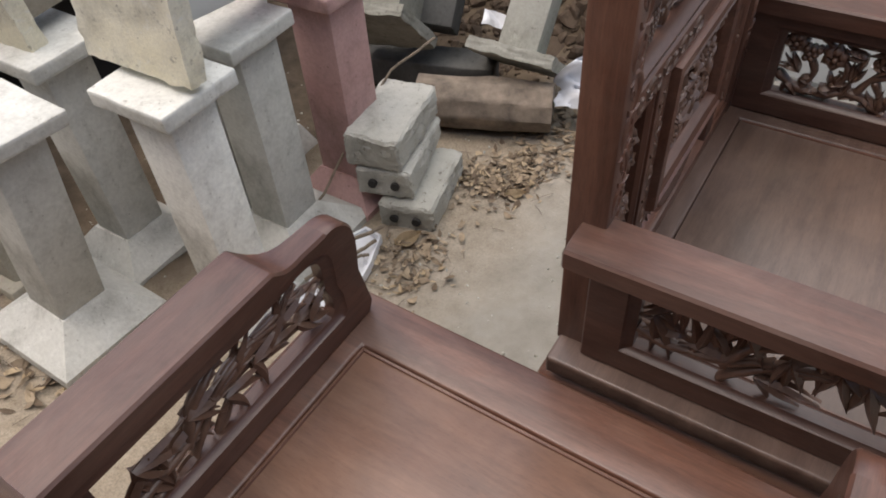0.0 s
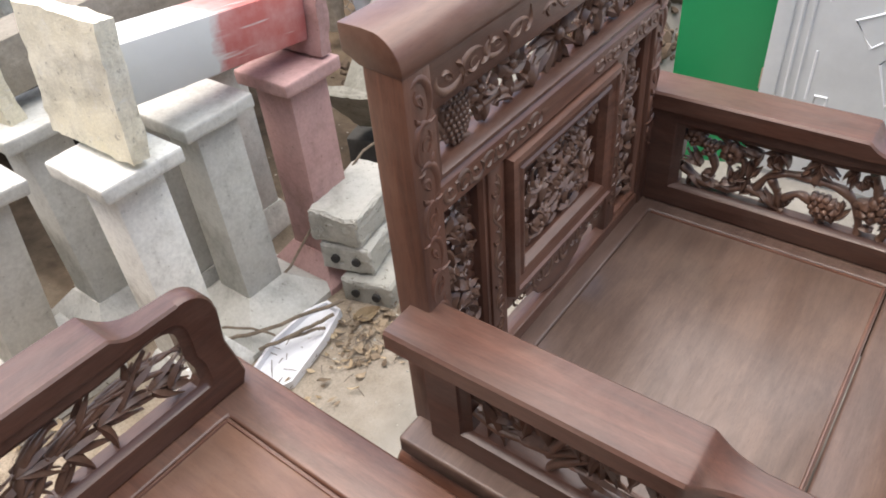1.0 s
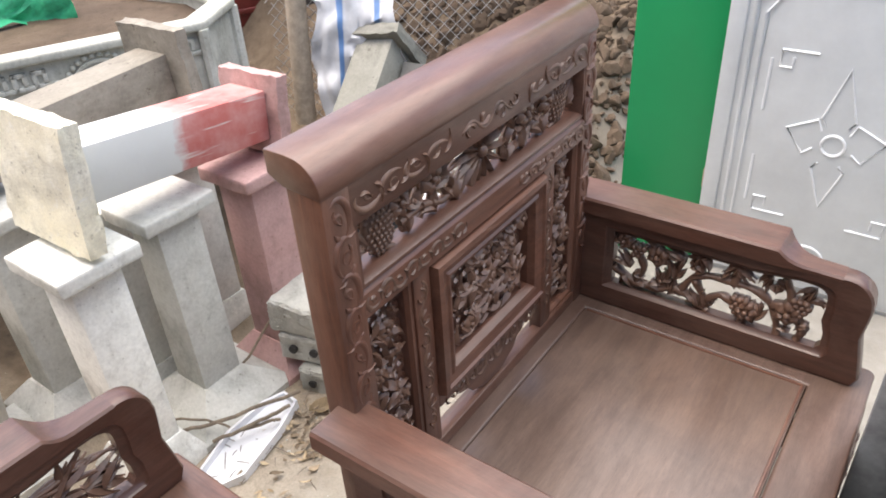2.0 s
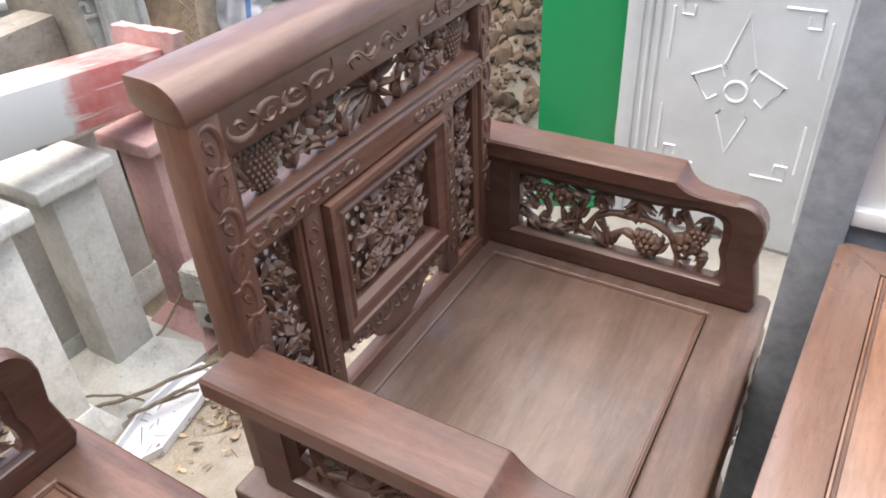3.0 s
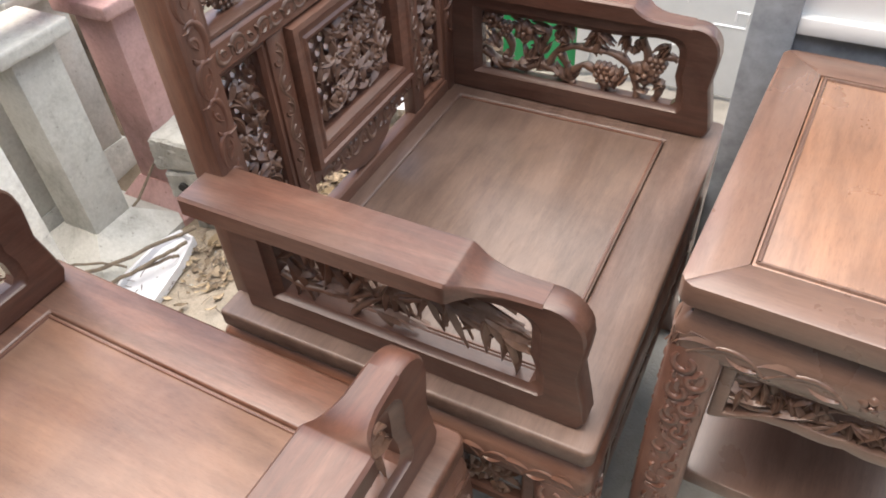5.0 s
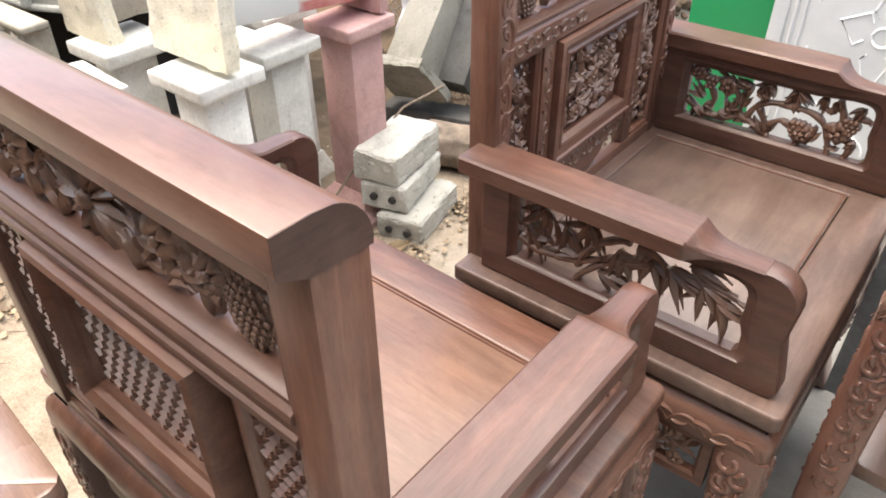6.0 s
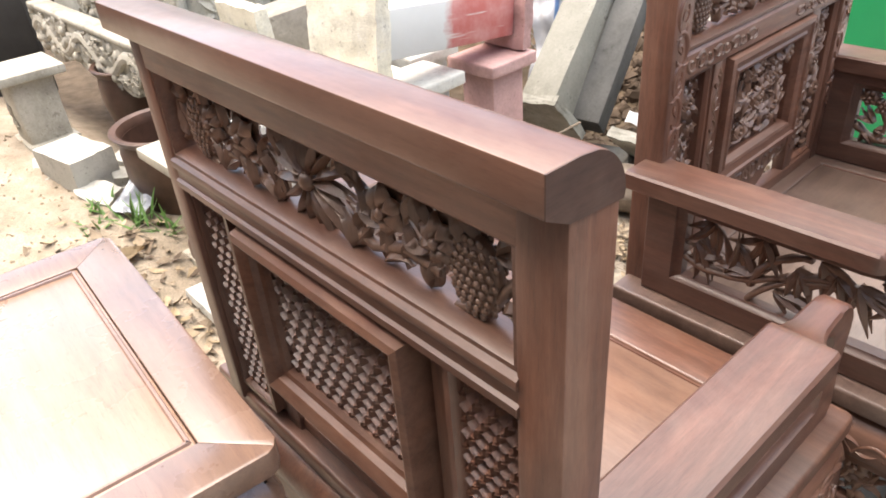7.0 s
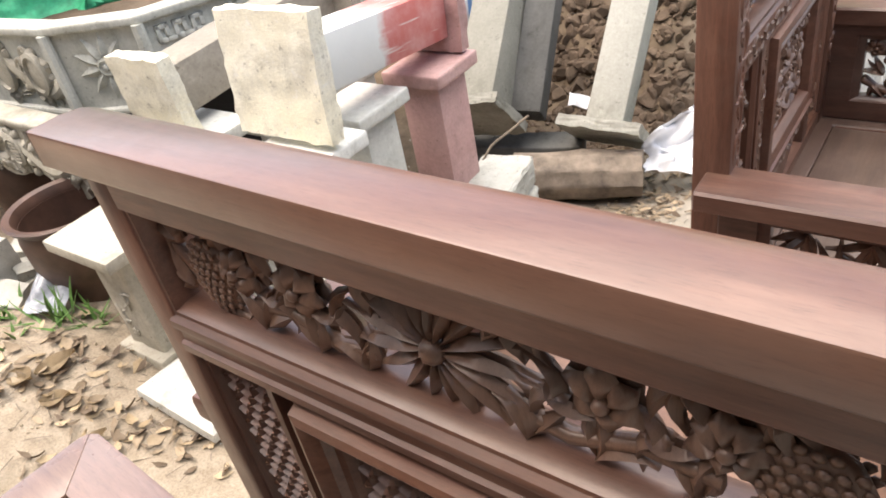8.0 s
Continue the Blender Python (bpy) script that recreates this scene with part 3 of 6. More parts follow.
def apron_relief(half, width, r, seed):
    """A blossom in the middle, leafy scrolls running out both ways and fine hatching fanned at the ends."""
    rnd = random.Random(seed)
    bm = bmesh.new()
    add(bm, flower((0, 0.04 * width, 0.0), 0.30 * width, 5, 1.5 * r, rnd))
    for s in (-1, 1):
        n = max(2, round((half - 0.05) / 0.062))
        step = (half - 0.034) / n
        for k in range(n):
            x = s * (0.24 * width + step * (k + 0.1))
            top = [(x + s * step * u, width * (-0.34 + 0.62 * math.sin(math.pi * u) ** 0.8 * (1 - 0.25 * u)), 0) for u in (j / 9 for j in range(10))]
            add(bm, tube(top, [r * (0.55 + 0.6 * math.sin(math.pi * (j + 0.5) / 10)) for j in range(10)], 6, 0.8))
            curl = [(x + s * (0.46 * step + 0.22 * step * (1 - 0.07 * j) * math.cos(0.55 * j)), width * (-0.16 + 0.24 * (1 - 0.07 * j) * math.sin(0.55 * j)), 0) for j in range(9)]
            add(bm, tube(curl, [0.8 * r * (1 - 0.06 * j) for j in range(9)], 5, 0.8))
            add(bm, blade((x + s * 0.62 * step, 0.12 * width, 0), (0.35 if s > 0 else math.pi - 0.35), 0.62 * step, 0.26 * width, 1.3 * r, -0.9 * s, 6, 0.6))
            add(bm, blade((x + s * 0.10 * step, -0.20 * width, 0), (-0.2 if s > 0 else math.pi + 0.2), 0.52 * step, 0.20 * width, 1.2 * r, 0.8 * s, 6, 0.6))
        for k in range(9):
            a = radians(12 + 13 * k)
            p = (s * (half - 0.004), 0.46 * width)
            d = (-s * math.cos(a), -math.sin(a))
            add(bm, tube([(p[0] + d[0] * 0.010, p[1] + d[1] * 0.010, 0), (p[0] + d[0] * 0.032, p[1] + d[1] * 0.032, 0)], [0.25 * r, 0.36 * r], 5, 0.9))
    return bm


def leg_relief(length, width, r, seed):
    """Rolling clouds down a leg: crowded curls at the knee that thin out into long tendrils, with two raised borders."""
    rnd = random.Random(seed)
    bm = bmesh.new()
    x, k = 0.012, 0
    while x < length - 0.03:
        q = 1 - 0.35 * x / length
        s = 1 if k % 2 else -1
        big = 0.30 * width * q
        y = s * 0.14 * width
        curl = [(x + 1.15 * big * (1 - 0.055 * j) * math.cos(2.4 - 0.52 * j), y + s * big * (1 - 0.055 * j) * math.sin(2.4 - 0.52 * j), 0) for j in range(11)]
        add(bm, tube(curl, [r * q * (0.6 + 0.7 * math.sin(math.pi * (j + 0.8) / 12)) for j in range(11)], 6, 0.85))
        tail = [(x + 0.3 * big + 0.034 * u, y - s * (0.30 * width * math.sin(2.6 * u)) * q, 0) for u in (j / 7 for j in range(8))]
        add(bm, tube(tail, [r * q * (0.85 - 0.08 * j) for j in range(8)], 5, 0.8))
        add(bm, blade((x + 0.004, -s * 0.20 * width, 0), rnd.uniform(-0.5, 0.5), 0.030, 0.26 * width * q, 1.2 * r, s * rnd.uniform(0.6, 1.2), 6, 0.6))
        add(bm, blade((x + 0.016, s * 0.30 * width, 0), rnd.uniform(-0.4, 0.4), 0.022, 0.18 * width * q, r, -s, 5, 0.6))
        x += 0.026 if x < 0.13 else 0.040
        k += 1
    return bm


def lattice(w, h, pitch, wall, depth):
    """A board pierced by staggered six-sided holes, every cell with its raised rim."""
    bm = bmesh.new()
    dy = pitch * 0.80
    rows, cols = int(h / dy) + 2, int(w / pitch) + 2
    for r in range(rows):
        for c in range(cols):
            x, y = (c + 0.5 * (r % 2)) * pitch, r * dy
            cell = [(x + pitch * 0.5 * p, y + dy * q) for p, q in ((0, -0.667), (1, -0.333), (1, 0.333), (0, 0.667), (-1, 0.333), (-1, -0.333))]
            cell = [(min(w, max(0, p)), min(h, max(0, q))) for p, q in cell]
            if max(p for p, q in cell) - min(p for p, q in cell) < 0.4 * pitch or max(q for p, q in cell) - min(q for p, q in cell) < 0.5 * dy:
                continue
            mx, my = sum(p for p, q in cell) / 6, sum(q for p, q in cell) / 6
            loop = lambda f: [(mx + (p - mx) * f, my + (q - my) * f) for p, q in cell]
            add(bm, moulded([(loop(0.998), -depth, 0.0), (loop(1 - 0.4 * wall), -depth, 0.0045), (loop(1 - wall), -depth * 0.8, -0.003)], "xy"))
    return bm


def onto(origin, right, up):
    """The matrix that lays a carving's x along right and its y along up, at origin."""
    r, u = Vector(right), Vector(up)
    n = r.cross(u)
    m = Matrix.Identity(4)
    for i, c in enumerate((r, u, n)):
        m.col[i][:3] = c
    m.translation = origin
    return m


# ---- armchair: x ahead, y to its left, z up ----
HALF = 0.402          # half the seat's width
SEAT = 0.500
BACK0, BACK1 = -0.095, -0.041


def frame_of(x0, x1, y0, y1, z0, z1, t, b=0.003):
    """A rectangular frame in the plane yz, with bars t wide."""
    out = [(y0, z0), (y1, z0), (y1, z1), (y0, z1)]
    inn = [(y0 + t, z0 + t), (y1 - t, z0 + t), (y1 - t, z1 - t), (y0 + t, z1 - t)]
    return bevel(ring_prism(out, inn, x0, x1, "yz"), b, 2)


def leg_face(s):
    """How far a chair leg's outer face stands from its axis, s = 0 at the knee and 1 at the foot."""
    out = 0.006 * math.sin(math.pi * min(1, s / 0.6)) if s < 0.6 else -0.006 * math.sin(math.pi * (s - 0.6) / 0.28) if s < 0.88 else 0.010 * (s - 0.88) / 0.12
    return out + 0.041 - 0.008 * min(1, max(0, s) / 0.7) + (0.006 * (s - 0.85) / 0.15 if s > 0.85 else 0)


def leg_shape(sx, sy, top, foot):
    """A cabriole corner leg: broad knee, waist and a foot that curls out."""
    bm = bmesh.new()
    n = 12
    rows = []
    for i in range(n + 1):
        s = i / n
        z = top + (foot - top) * s
        w = 0.041 - 0.009 * min(1, s / 0.7)
        cx, cy = sx * (leg_face(s) - w), sy * (leg_face(s) - w)
        rows.append([bm.verts.new((cx + a * w, cy + b * w, z)) for a, b in ((-1, -0.86), (-0.86, -1), (0.86, -1), (1, -0.86), (1, 0.86), (0.86, 1), (-0.86, 1), (-1, 0.86))])
    for a, b in zip(rows, rows[1:]):
        for k in range(8):
            bm.faces.new((a[k], a[(k + 1) % 8], b[(k + 1) % 8], b[k]))
    bm.faces.new(rows[0][::-1])
    bm.faces.new(rows[-1])
    return bm


def arm_outline():
    """The arm's side, x along the seat, z up, counterclockwise from the back foot."""
    return [(-0.050, 0.502), (0.486, 0.502), (0.494, 0.520), (0.487, 0.560), (0.478, 0.605), (0.482, 0.640), (0.484, 0.665)] + \
        arc(0.437, 0.672, 0.0455, 0, 85, 6) + [(0.425, 0.7172), (0.392, 0.7165), (0.365, 0.7155), (0.348, 0.7145), (0.336, 0.714), (0.328, 0.714), (-0.050, 0.714)]


def arm_cap(side):
    """The flat cap, which narrows and drops in a hollow curve ahead of its overhang."""
    bm = bmesh.new()
    rows = []
    for x, top, out in ((-0.075, 0.738, 0.408), (-0.072, 0.7415, 0.4115), (0.0, 0.742, 0.412), (0.31, 0.742, 0.412), (0.321, 0.742, 0.4115), (0.324, 0.7405, 0.4095), (0.331, 0.7345, 0.402), (0.340, 0.728, 0.3935), (0.351, 0.723, 0.386), (0.364, 0.7200, 0.3805), (0.380, 0.7187, 0.3765), (0.405, 0.7183, 0.3745), (0.428, 0.7180, 0.3735)):
        a, b = side * 0.325 if x < 0.33 else side * (0.325 + 0.006 * min(1, (x - 0.33) / 0.05)), side * out
        e = side * 0.004
        rows.append([bm.verts.new(v) for v in ((x, a, 0.709), (x, a, top - 0.004), (x, a + e, top), (x, b - e, top), (x, b, top - 0.004), (x, b, 0.712), (x, b - e, 0.709))])
    for p, q in zip(rows, rows[1:]):
        for k in range(7):
            bm.faces.new((p[k], p[(k + 1) % 7], q[(k + 1) % 7], q[k]))
    bm.faces.new(rows[0])
    bm.faces.new(rows[-1][::-1])
    return bm


def armchair(name, label, m, left, right, seat_board, rail_board, sawn):
    chair = thing(name, label, "armchair", m, "carved armchairs")
    FLOOR = -0.075
    # seat
    out = [(-0.090, -HALF), (0.505, -HALF), (0.513, -HALF + 0.004), (0.517, -HALF + 0.012), (0.517, HALF - 0.012), (0.513, HALF - 0.004), (0.505, HALF), (-0.090, HALF)]
    inn = [(-0.012, -0.302), (0.40, -0.302), (0.4225, -0.302), (0.4225, -0.28), (0.4225, 0.28), (0.4225, 0.302), (0.40, 0.302), (-0.012, 0.302)]
    part("seat_frame", bevel(ring_prism(out, inn, SEAT - 0.034, SEAT, "xy"), 0.006, 3), rail_board, chair)
    part("seat_panel", box(-0.011, 0.421, -0.301, 0.301, SEAT - 0.020, SEAT - 0.0015, 0.0025), seat_board, chair, "smooth seat panel with streaky grain")
    for y in (-1, 1):
        part("bead", tube([(-0.006, y * 0.2955, SEAT - 0.0012), (0.4165, y * 0.2955, SEAT - 0.0012)], 0.0028, 6), wood_x, chair)
    part("bead", tube([(0.4155, -0.296, SEAT - 0.0012), (0.4155, 0.296, SEAT - 0.0012)], 0.0028, 6), wood_y, chair)
    # waist, bulging apron all round, pierced panels and legs below the seat
    X0, X1, Y = -0.105, 0.517, HALF
    waist = [(-0.020, SEAT - 0.034), (-0.022, SEAT - 0.046), (-0.050, SEAT - 0.046), (-0.050, SEAT - 0.034)]
    part("waist", apron_ring(X0, X1, -Y, Y, 0.02, waist), wood_y, chair)
    roll = [(-0.022, SEAT - 0.044), (-0.012, SEAT - 0.050), (-0.002, SEAT - 0.058), (0.003, SEAT - 0.072), (0.004, SEAT - 0.090), (0.002, SEAT - 0.106), (-0.002, SEAT - 0.116), (-0.055, SEAT - 0.116), (-0.060, SEAT - 0.044)]
    ap = part("apron", apron_ring(X0, X1, -Y, Y, 0.016, roll), wood_x, chair, "carved apron flush with the legs", smooth=60)
    for y in (-1, 1):
        rail = None
        for k in range(3):
            x0 = 0.024 + 0.139 * k
            f = moulded([(rect(x0, x0 + 0.136, SEAT - 0.236, SEAT - 0.118), -0.012, 0.012), (rect(x0, x0 + 0.136, SEAT - 0.236, SEAT - 0.118, 0.016), -0.012, 0.012), (rect(x0, x0 + 0.136, SEAT - 0.236, SEAT - 0.118, 0.021), -0.007, 0.007)], "xz")
            f.transform(Matrix.Translation((0, y * (Y - 0.022), 0)))
            rail = part("apron_frame", f, wood_x, chair)
            c = flower_panel(0.103, 0.082, 40 + k, 10)
            c.transform(onto((x0 + 0.0165, y * (Y - 0.022), SEAT - 0.218), (1, 0, 0), (0, 0, 1)) if y < 0 else onto((x0 + 0.1195, y * (Y - 0.022), SEAT - 0.218), (-1, 0, 0), (0, 0, 1)))
            part("carving", c, carve_wood, rail)
        c = apron_relief(0.300, 0.050, 0.0042, 17)
        c.transform(onto(((X0 + X1) / 2, y * (Y + 0.002), SEAT - 0.087), (-y, 0, 0), (0, 0, 1)))
        part("carving", c, wood_x, ap)
    for x, s in ((X0 + 0.026, -1), (X1 - 0.008, 1)):
        f = moulded([(rect(-0.305, 0.305, SEAT - 0.232, SEAT - 0.118), x - 0.010, x + 0.010), (rect(-0.305, 0.305, SEAT - 0.232, SEAT - 0.118, 0.020), x - 0.010, x + 0.010), (rect(-0.305, 0.305, SEAT - 0.232, SEAT - 0.118, 0.026), x - 0.006, x + 0.006)], "yz")
        pn = part("apron_frame", f, wood_y, chair)
        part("apron_panel", box(x - 0.009, x - 0.003, -0.29, 0.29, SEAT - 0.225, SEAT - 0.125), wood_y, chair)
        c = bamboo(0.56, 0.065, 5 + s)
        c.transform(onto((x, -0.28, SEAT - 0.207), (0, 1, 0), (0, 0, 1)))
        part("carving", c, carve_wood, pn)
    for sx in (-1, 1):
        for sy in (-1, 1):
            lg = leg_shape(sx, sy, SEAT - 0.104, FLOOR)
            lx, ly = (X1 - 0.038 if sx > 0 else X0 + 0.038), sy * (Y - 0.038)
            lg.transform(Matrix.Translation((lx, ly, 0)))
            ob = part("leg", lg, leg_wood, chair, smooth=60)
            for f in (0, 1):
                c = leg_relief(0.30, 0.070, 0.0056, 60 + sx + 3 * sy + f)
                for v in c.verts:
                    v.co.z += leg_face((v.co.x + 0.014) / (SEAT - 0.104 - FLOOR)) - 0.001
                c.transform(onto((lx, ly, SEAT - 0.118), (0, 0, -1), (-sy, 0, 0)) if f else onto((lx, ly, SEAT - 0.118), (0, 0, -1), (0, sx, 0)))
                part("carving", c, leg_wood, ob)
    # arms
    for side, kind in ((1, left), (-1, right)):
        y0, y1 = (0.332, 0.372) if side > 0 else (-0.372, -0.332)
        outer = arm_outline()
        n = len(outer)
        box_in = [(0.022, 0.552), (0.412, 0.552), (0.421, 0.562), (0.4195, 0.59), (0.412, 0.615), (0.4135, 0.64), (0.4125, 0.662), (0.410, 0.670), (0.404, 0.676), (0.395, 0.680), (0.385, 0.6815), (0.375, 0.6818), (0.365, 0.682), (0.355, 0.6805)]
        while len(box_in) < n:
            k = len(box_in) - 14
            box_in.append((0.34 - 0.318 * (k + 1) / (n - 14), 0.674))
        grown = [(0.006, 0.543), (0.428, 0.543), (0.436, 0.552), (0.435, 0.59), (0.427, 0.615), (0.4285, 0.64), (0.428, 0.668), (0.424, 0.680), (0.416, 0.689), (0.404, 0.6935), (0.390, 0.695), (0.377, 0.695), (0.365, 0.695), (0.352, 0.6925)]
        while len(grown) < n:
            k = len(grown) - 14
            grown.append((0.335 - 0.329 * (k + 1) / (n - 14), 0.6865))
        arm = part("arm", moulded([(outer, y0 + 0.004, y1 - 0.004), ([(x * 0.988 + 0.0025, 0.502 + (z - 0.502) * 0.985 + 0.001) for x, z in outer], y0, y1), (grown, y0, y1), ([(a * 0.8 + p * 0.2, b * 0.8 + q * 0.2) for (a, b), (p, q) in zip(grown, box_in)], y0 + 0.005, y1 - 0.005), (box_in, y0 + 0.010, y1 - 0.010)], "xz"), arm_wood, chair, smooth=40)
        part("arm_cap", arm_cap(side), arm_wood, arm, "flat polished arm cap")
        # opening's carving: seen from outside and inside alike
        for face in (1, -1):
            c = bamboo(0.39, 0.122, 21 + side, lift=0 if kind == "bamboo" else 62) if kind != "vine" else grapevine(0.39, 0.122, 31 + side)
            c.transform(onto((0.022, (y0 + y1) / 2 + 0.001, 0.552), (1, 0, 0), (0, 0, 1)) @ Matrix.Diagonal((1, 1, 1.35 * face, 1)))
            part("carving", c, carve_wood, arm, "openwork carving of bamboo leaves" if kind != "vine" else "openwork carving of vine and blossoms")
    # back
    before = set(chair.children_recursive)
    for s in (-1, 1):
        y0, y1 = sorted((s * 0.304, s * (0.341 if s > 0 else 0.3530)))
        post = part("back_post", box(BACK0, BACK1, y0, y1, SEAT - 0.01, 1.066, 0.004), wood_z, chair)
        c = scrolls(0.42, 0.040, 8, 0.0048, 0.25)
        c.transform(onto((BACK1, s * (0.328 if s < 0 else 0.3225), 1.046), (0, 0, -1), (0, s, 0)))
        part("carving", c, wood_z, post)
        pil = part("pilaster", box(BACK0 + 0.024, BACK1 - 0.004, *sorted((s * 0.166, s * 0.205)), SEAT - 0.002, 0.862, 0.003), wood_z, chair)
        c = vine(0.28, 0.028, 7, 0.0030, 0.2)
        c.transform(onto((BACK1 - 0.004, s * 0.187, 0.845), (0, 0, -1), (0, 1, 0)))
        part("carving", c, carve_wood, pil)
        a, b = sorted((s * 0.204, s * 0.306))
        sp = [(rect(a, b, 0.522, 0.860), BACK0 + 0.008, BACK1 - 0.008), (rect(a, b, 0.522, 0.860, 0.008), BACK0 + 0.008, BACK1 - 0.008), (rect(a, b, 0.522, 0.860, 0.013), BACK0 + 0.016, BACK1 - 0.014)]
        p = part("side_panel", moulded(sp, "yz"), wood_z, chair)
        c = flower_panel(0.080, 0.312, 51 + s, 24)
        c.transform(onto((BACK1 - 0.022, a + 0.012, 0.535), (0, 1, 0), (0, 0, 1)))
        part("carving", c, carve_wood, p)
        c = lattice(0.080, 0.312, 0.0205, 0.44, 0.009)
        c.transform(onto((BACK0 + 0.019, b - 0.012, 0.535), (0, -1, 0), (0, 0, 1)))
        part("lattice", c, wood_z, p)
    # crest: square behind, rounded to the front, longer than the back is wide
    crest = [(-0.120, 1.072), (BACK0 - 0.002, 1.060), (BACK1 + 0.001, 1.055), (BACK1 + 0.002, 1.062)] + arc(-0.082, 1.060, 0.0430, 10, 75, 8) + [(-0.088, 1.1035), (-0.120, 1.1035)]
    crest_bar = part("crest_rail", prism(crest, -0.354, 0.342, "xz", 0.0025, 2, 40), crest_wood, chair, "rounded crest rail with square ends")
    for y in (-0.354, 0.342) if sawn else ():
        inset_end = [(x * 0.985 - 0.0012, 1.08 + (z - 1.08) * 0.97) for x, z in crest]
        part("end_grain", prism(inset_end, y - 0.0006, y + 0.0006, "xz"), end_grain, crest_bar, "dark sawn end grain")
    rail = [(BACK0, 1.062), (BACK0, 1.024), (BACK0 + 0.003, 1.020), (BACK0 + 0.006, 1.020), (BACK0 + 0.012, 1.014), (BACK0 + 0.018, 1.010), (BACK1 - 0.012, 1.008), (BACK1 - 0.004, 0.999), (BACK1 - 0.001, 0.999), (BACK1, 1.002), (BACK1, 1.062)]
    top = part("top_rail", prism(rail, -0.3075, 0.3075, "xz"), wood_y, chair, smooth=25)
    for s in (-1, 1):
        c = scrolls(0.19, 0.038, 4, 0.0046, 0.45)
        c.transform(onto((BACK1, s * 0.300, 1.026), (0, -s, 0), (0, 0, -s)))
        part("carving", c, carve_wood, top)
        c = vine(0.075, 0.034, 2, 0.0034, 0.4)
        c.transform(onto((BACK1, 0, 1.026), (0, s, 0), (0, 0, s)))
        part("carving", c, carve_wood, top)
    rail = [(BACK0 + 0.004, 0.858), (BACK0 + 0.001, 0.861), (BACK0 - 0.003, 0.864), (BACK0 - 0.003, 0.873), (BACK0 + 0.001, 0.8755), (BACK0 + 0.001, 0.890), (BACK0 - 0.003, 0.8925), (BACK0 - 0.004, 0.897), (BACK0 - 0.003, 0.902),
            (BACK0 + 0.006, 0.908), (BACK0 + 0.014, 0.914), (BACK1 - 0.016, 0.914), (BACK1 - 0.002, 0.901), (BACK1, 0.898), (BACK1, 0.862), (BACK1 - 0.004, 0.858)]
    mid = part("middle_rail", prism(rail, -0.3075, 0.3075, "xz"), wood_y, chair, smooth=25)
    for s in (-1, 1):
        c = scrolls(0.22, 0.032, 8, 0.0036, 0.3)
        c.transform(onto((BACK1, s * 0.302, 0.880), (0, -s, 0), (0, 0, -s)))
        part("carving", c, carve_wood, mid)
    op = rect(-0.305, 0.305, 0.906, 1.026)
    fr = moulded([(op, BACK0 + 0.003, BACK1 - 0.002), (rect(-0.305, 0.305, 0.906, 1.026, 0.005), BACK0 + 0.003, BACK1 - 0.002), (rect(-0.305, 0.305, 0.906, 1.026, 0.010), BACK0 + 0.013, BACK1 - 0.012)], "yz")
    part("opening_frame", fr, wood_y, chair)
    for f in (1, -1):
        c = blossom_band(0.594, 0.100, 8)
        c.transform(onto(((BACK0 + BACK1) / 2 + f * 0.001, -0.297, 0.914), (0, 1, 0), (0, 0, 1)) @ Matrix.Diagonal((1, 1, f, 1)))
        part("carving", c, carve_wood, chair, "pierced band with chrysanthemum and fruit")
    cp = lambda d: rect(-0.163, 0.163, 0.612, 0.856, d)
    ctr = part("centre_panel", moulded([(cp(0), BACK0 + 0.006, BACK1 - 0.003), (cp(0.003), BACK0 - 0.010, BACK1 + 0.007), (cp(0.011), BACK0 - 0.013, BACK1 + 0.009), (cp(0.014), BACK0 - 0.012, BACK1 + 0.005), (cp(0.026), BACK0 - 0.004, BACK1 + 0.002), (cp(0.030), BACK0 + 0.004, BACK1 + 0.005), (cp(0.036), BACK0 + 0.007, BACK1 + 0.003), (cp(0.041), BACK0 + 0.014, BACK1 - 0.010)], "yz"), wood_y, chair, "stepped frame of the centre panel", smooth=20)
    c = flower_panel(0.244, 0.162, 61, 44)
    c.transform(onto((BACK1 - 0.016, -0.122, 0.653), (0, 1, 0), (0, 0, 1)))
    part("carving", c, carve_wood, ctr)
    c = lattice(0.244, 0.162, 0.0240, 0.42, 0.010)
    c.transform(onto((BACK0 + 0.017, 0.122, 0.653), (0, -1, 0), (0, 0, 1)))
    part("lattice", c, wood_z, ctr, "openwork lattice of staggered holes")
    low = [(-0.164, 0.616), (-0.164, 0.584), (-0.120, 0.582), (-0.098, 0.566), (-0.080, 0.562), (-0.068, 0.545), (-0.042, 0.534), (-0.02, 0.527), (0.02, 0.527), (0.042, 0.534), (0.068, 0.545), (0.080, 0.562), (0.098, 0.566), (0.120, 0.582), (0.164, 0.584), (0.164, 0.616)]
    lo = part("lower_rail", prism(low, BACK1 - 0.024, BACK1 - 0.006, "yz", 0.003), wood_y, chair)
    for s in (-1, 1):
        c = scrolls(0.145, 0.046, 5, 0.0046, 0.45)
        c.transform(onto((BACK1 - 0.006, 0, 0.585), (0, s, 0), (0, 0, s)))
        part("carving", c, carve_wood, lo)
    part("foot_rail", box(BACK1 - 0.024, BACK1 - 0.002, -0.3075, 0.3075, SEAT - 0.006, 0.524, 0.003), wood_y, chair)
    # the back stands a little taller than its drawing
    for ob in set(chair.children_recursive) - before:
        for v in ob.data.vertices:
            v.co.z += 0.012 * min(1, max(0, (v.co.z - 0.53) / 0.3))
    return chair


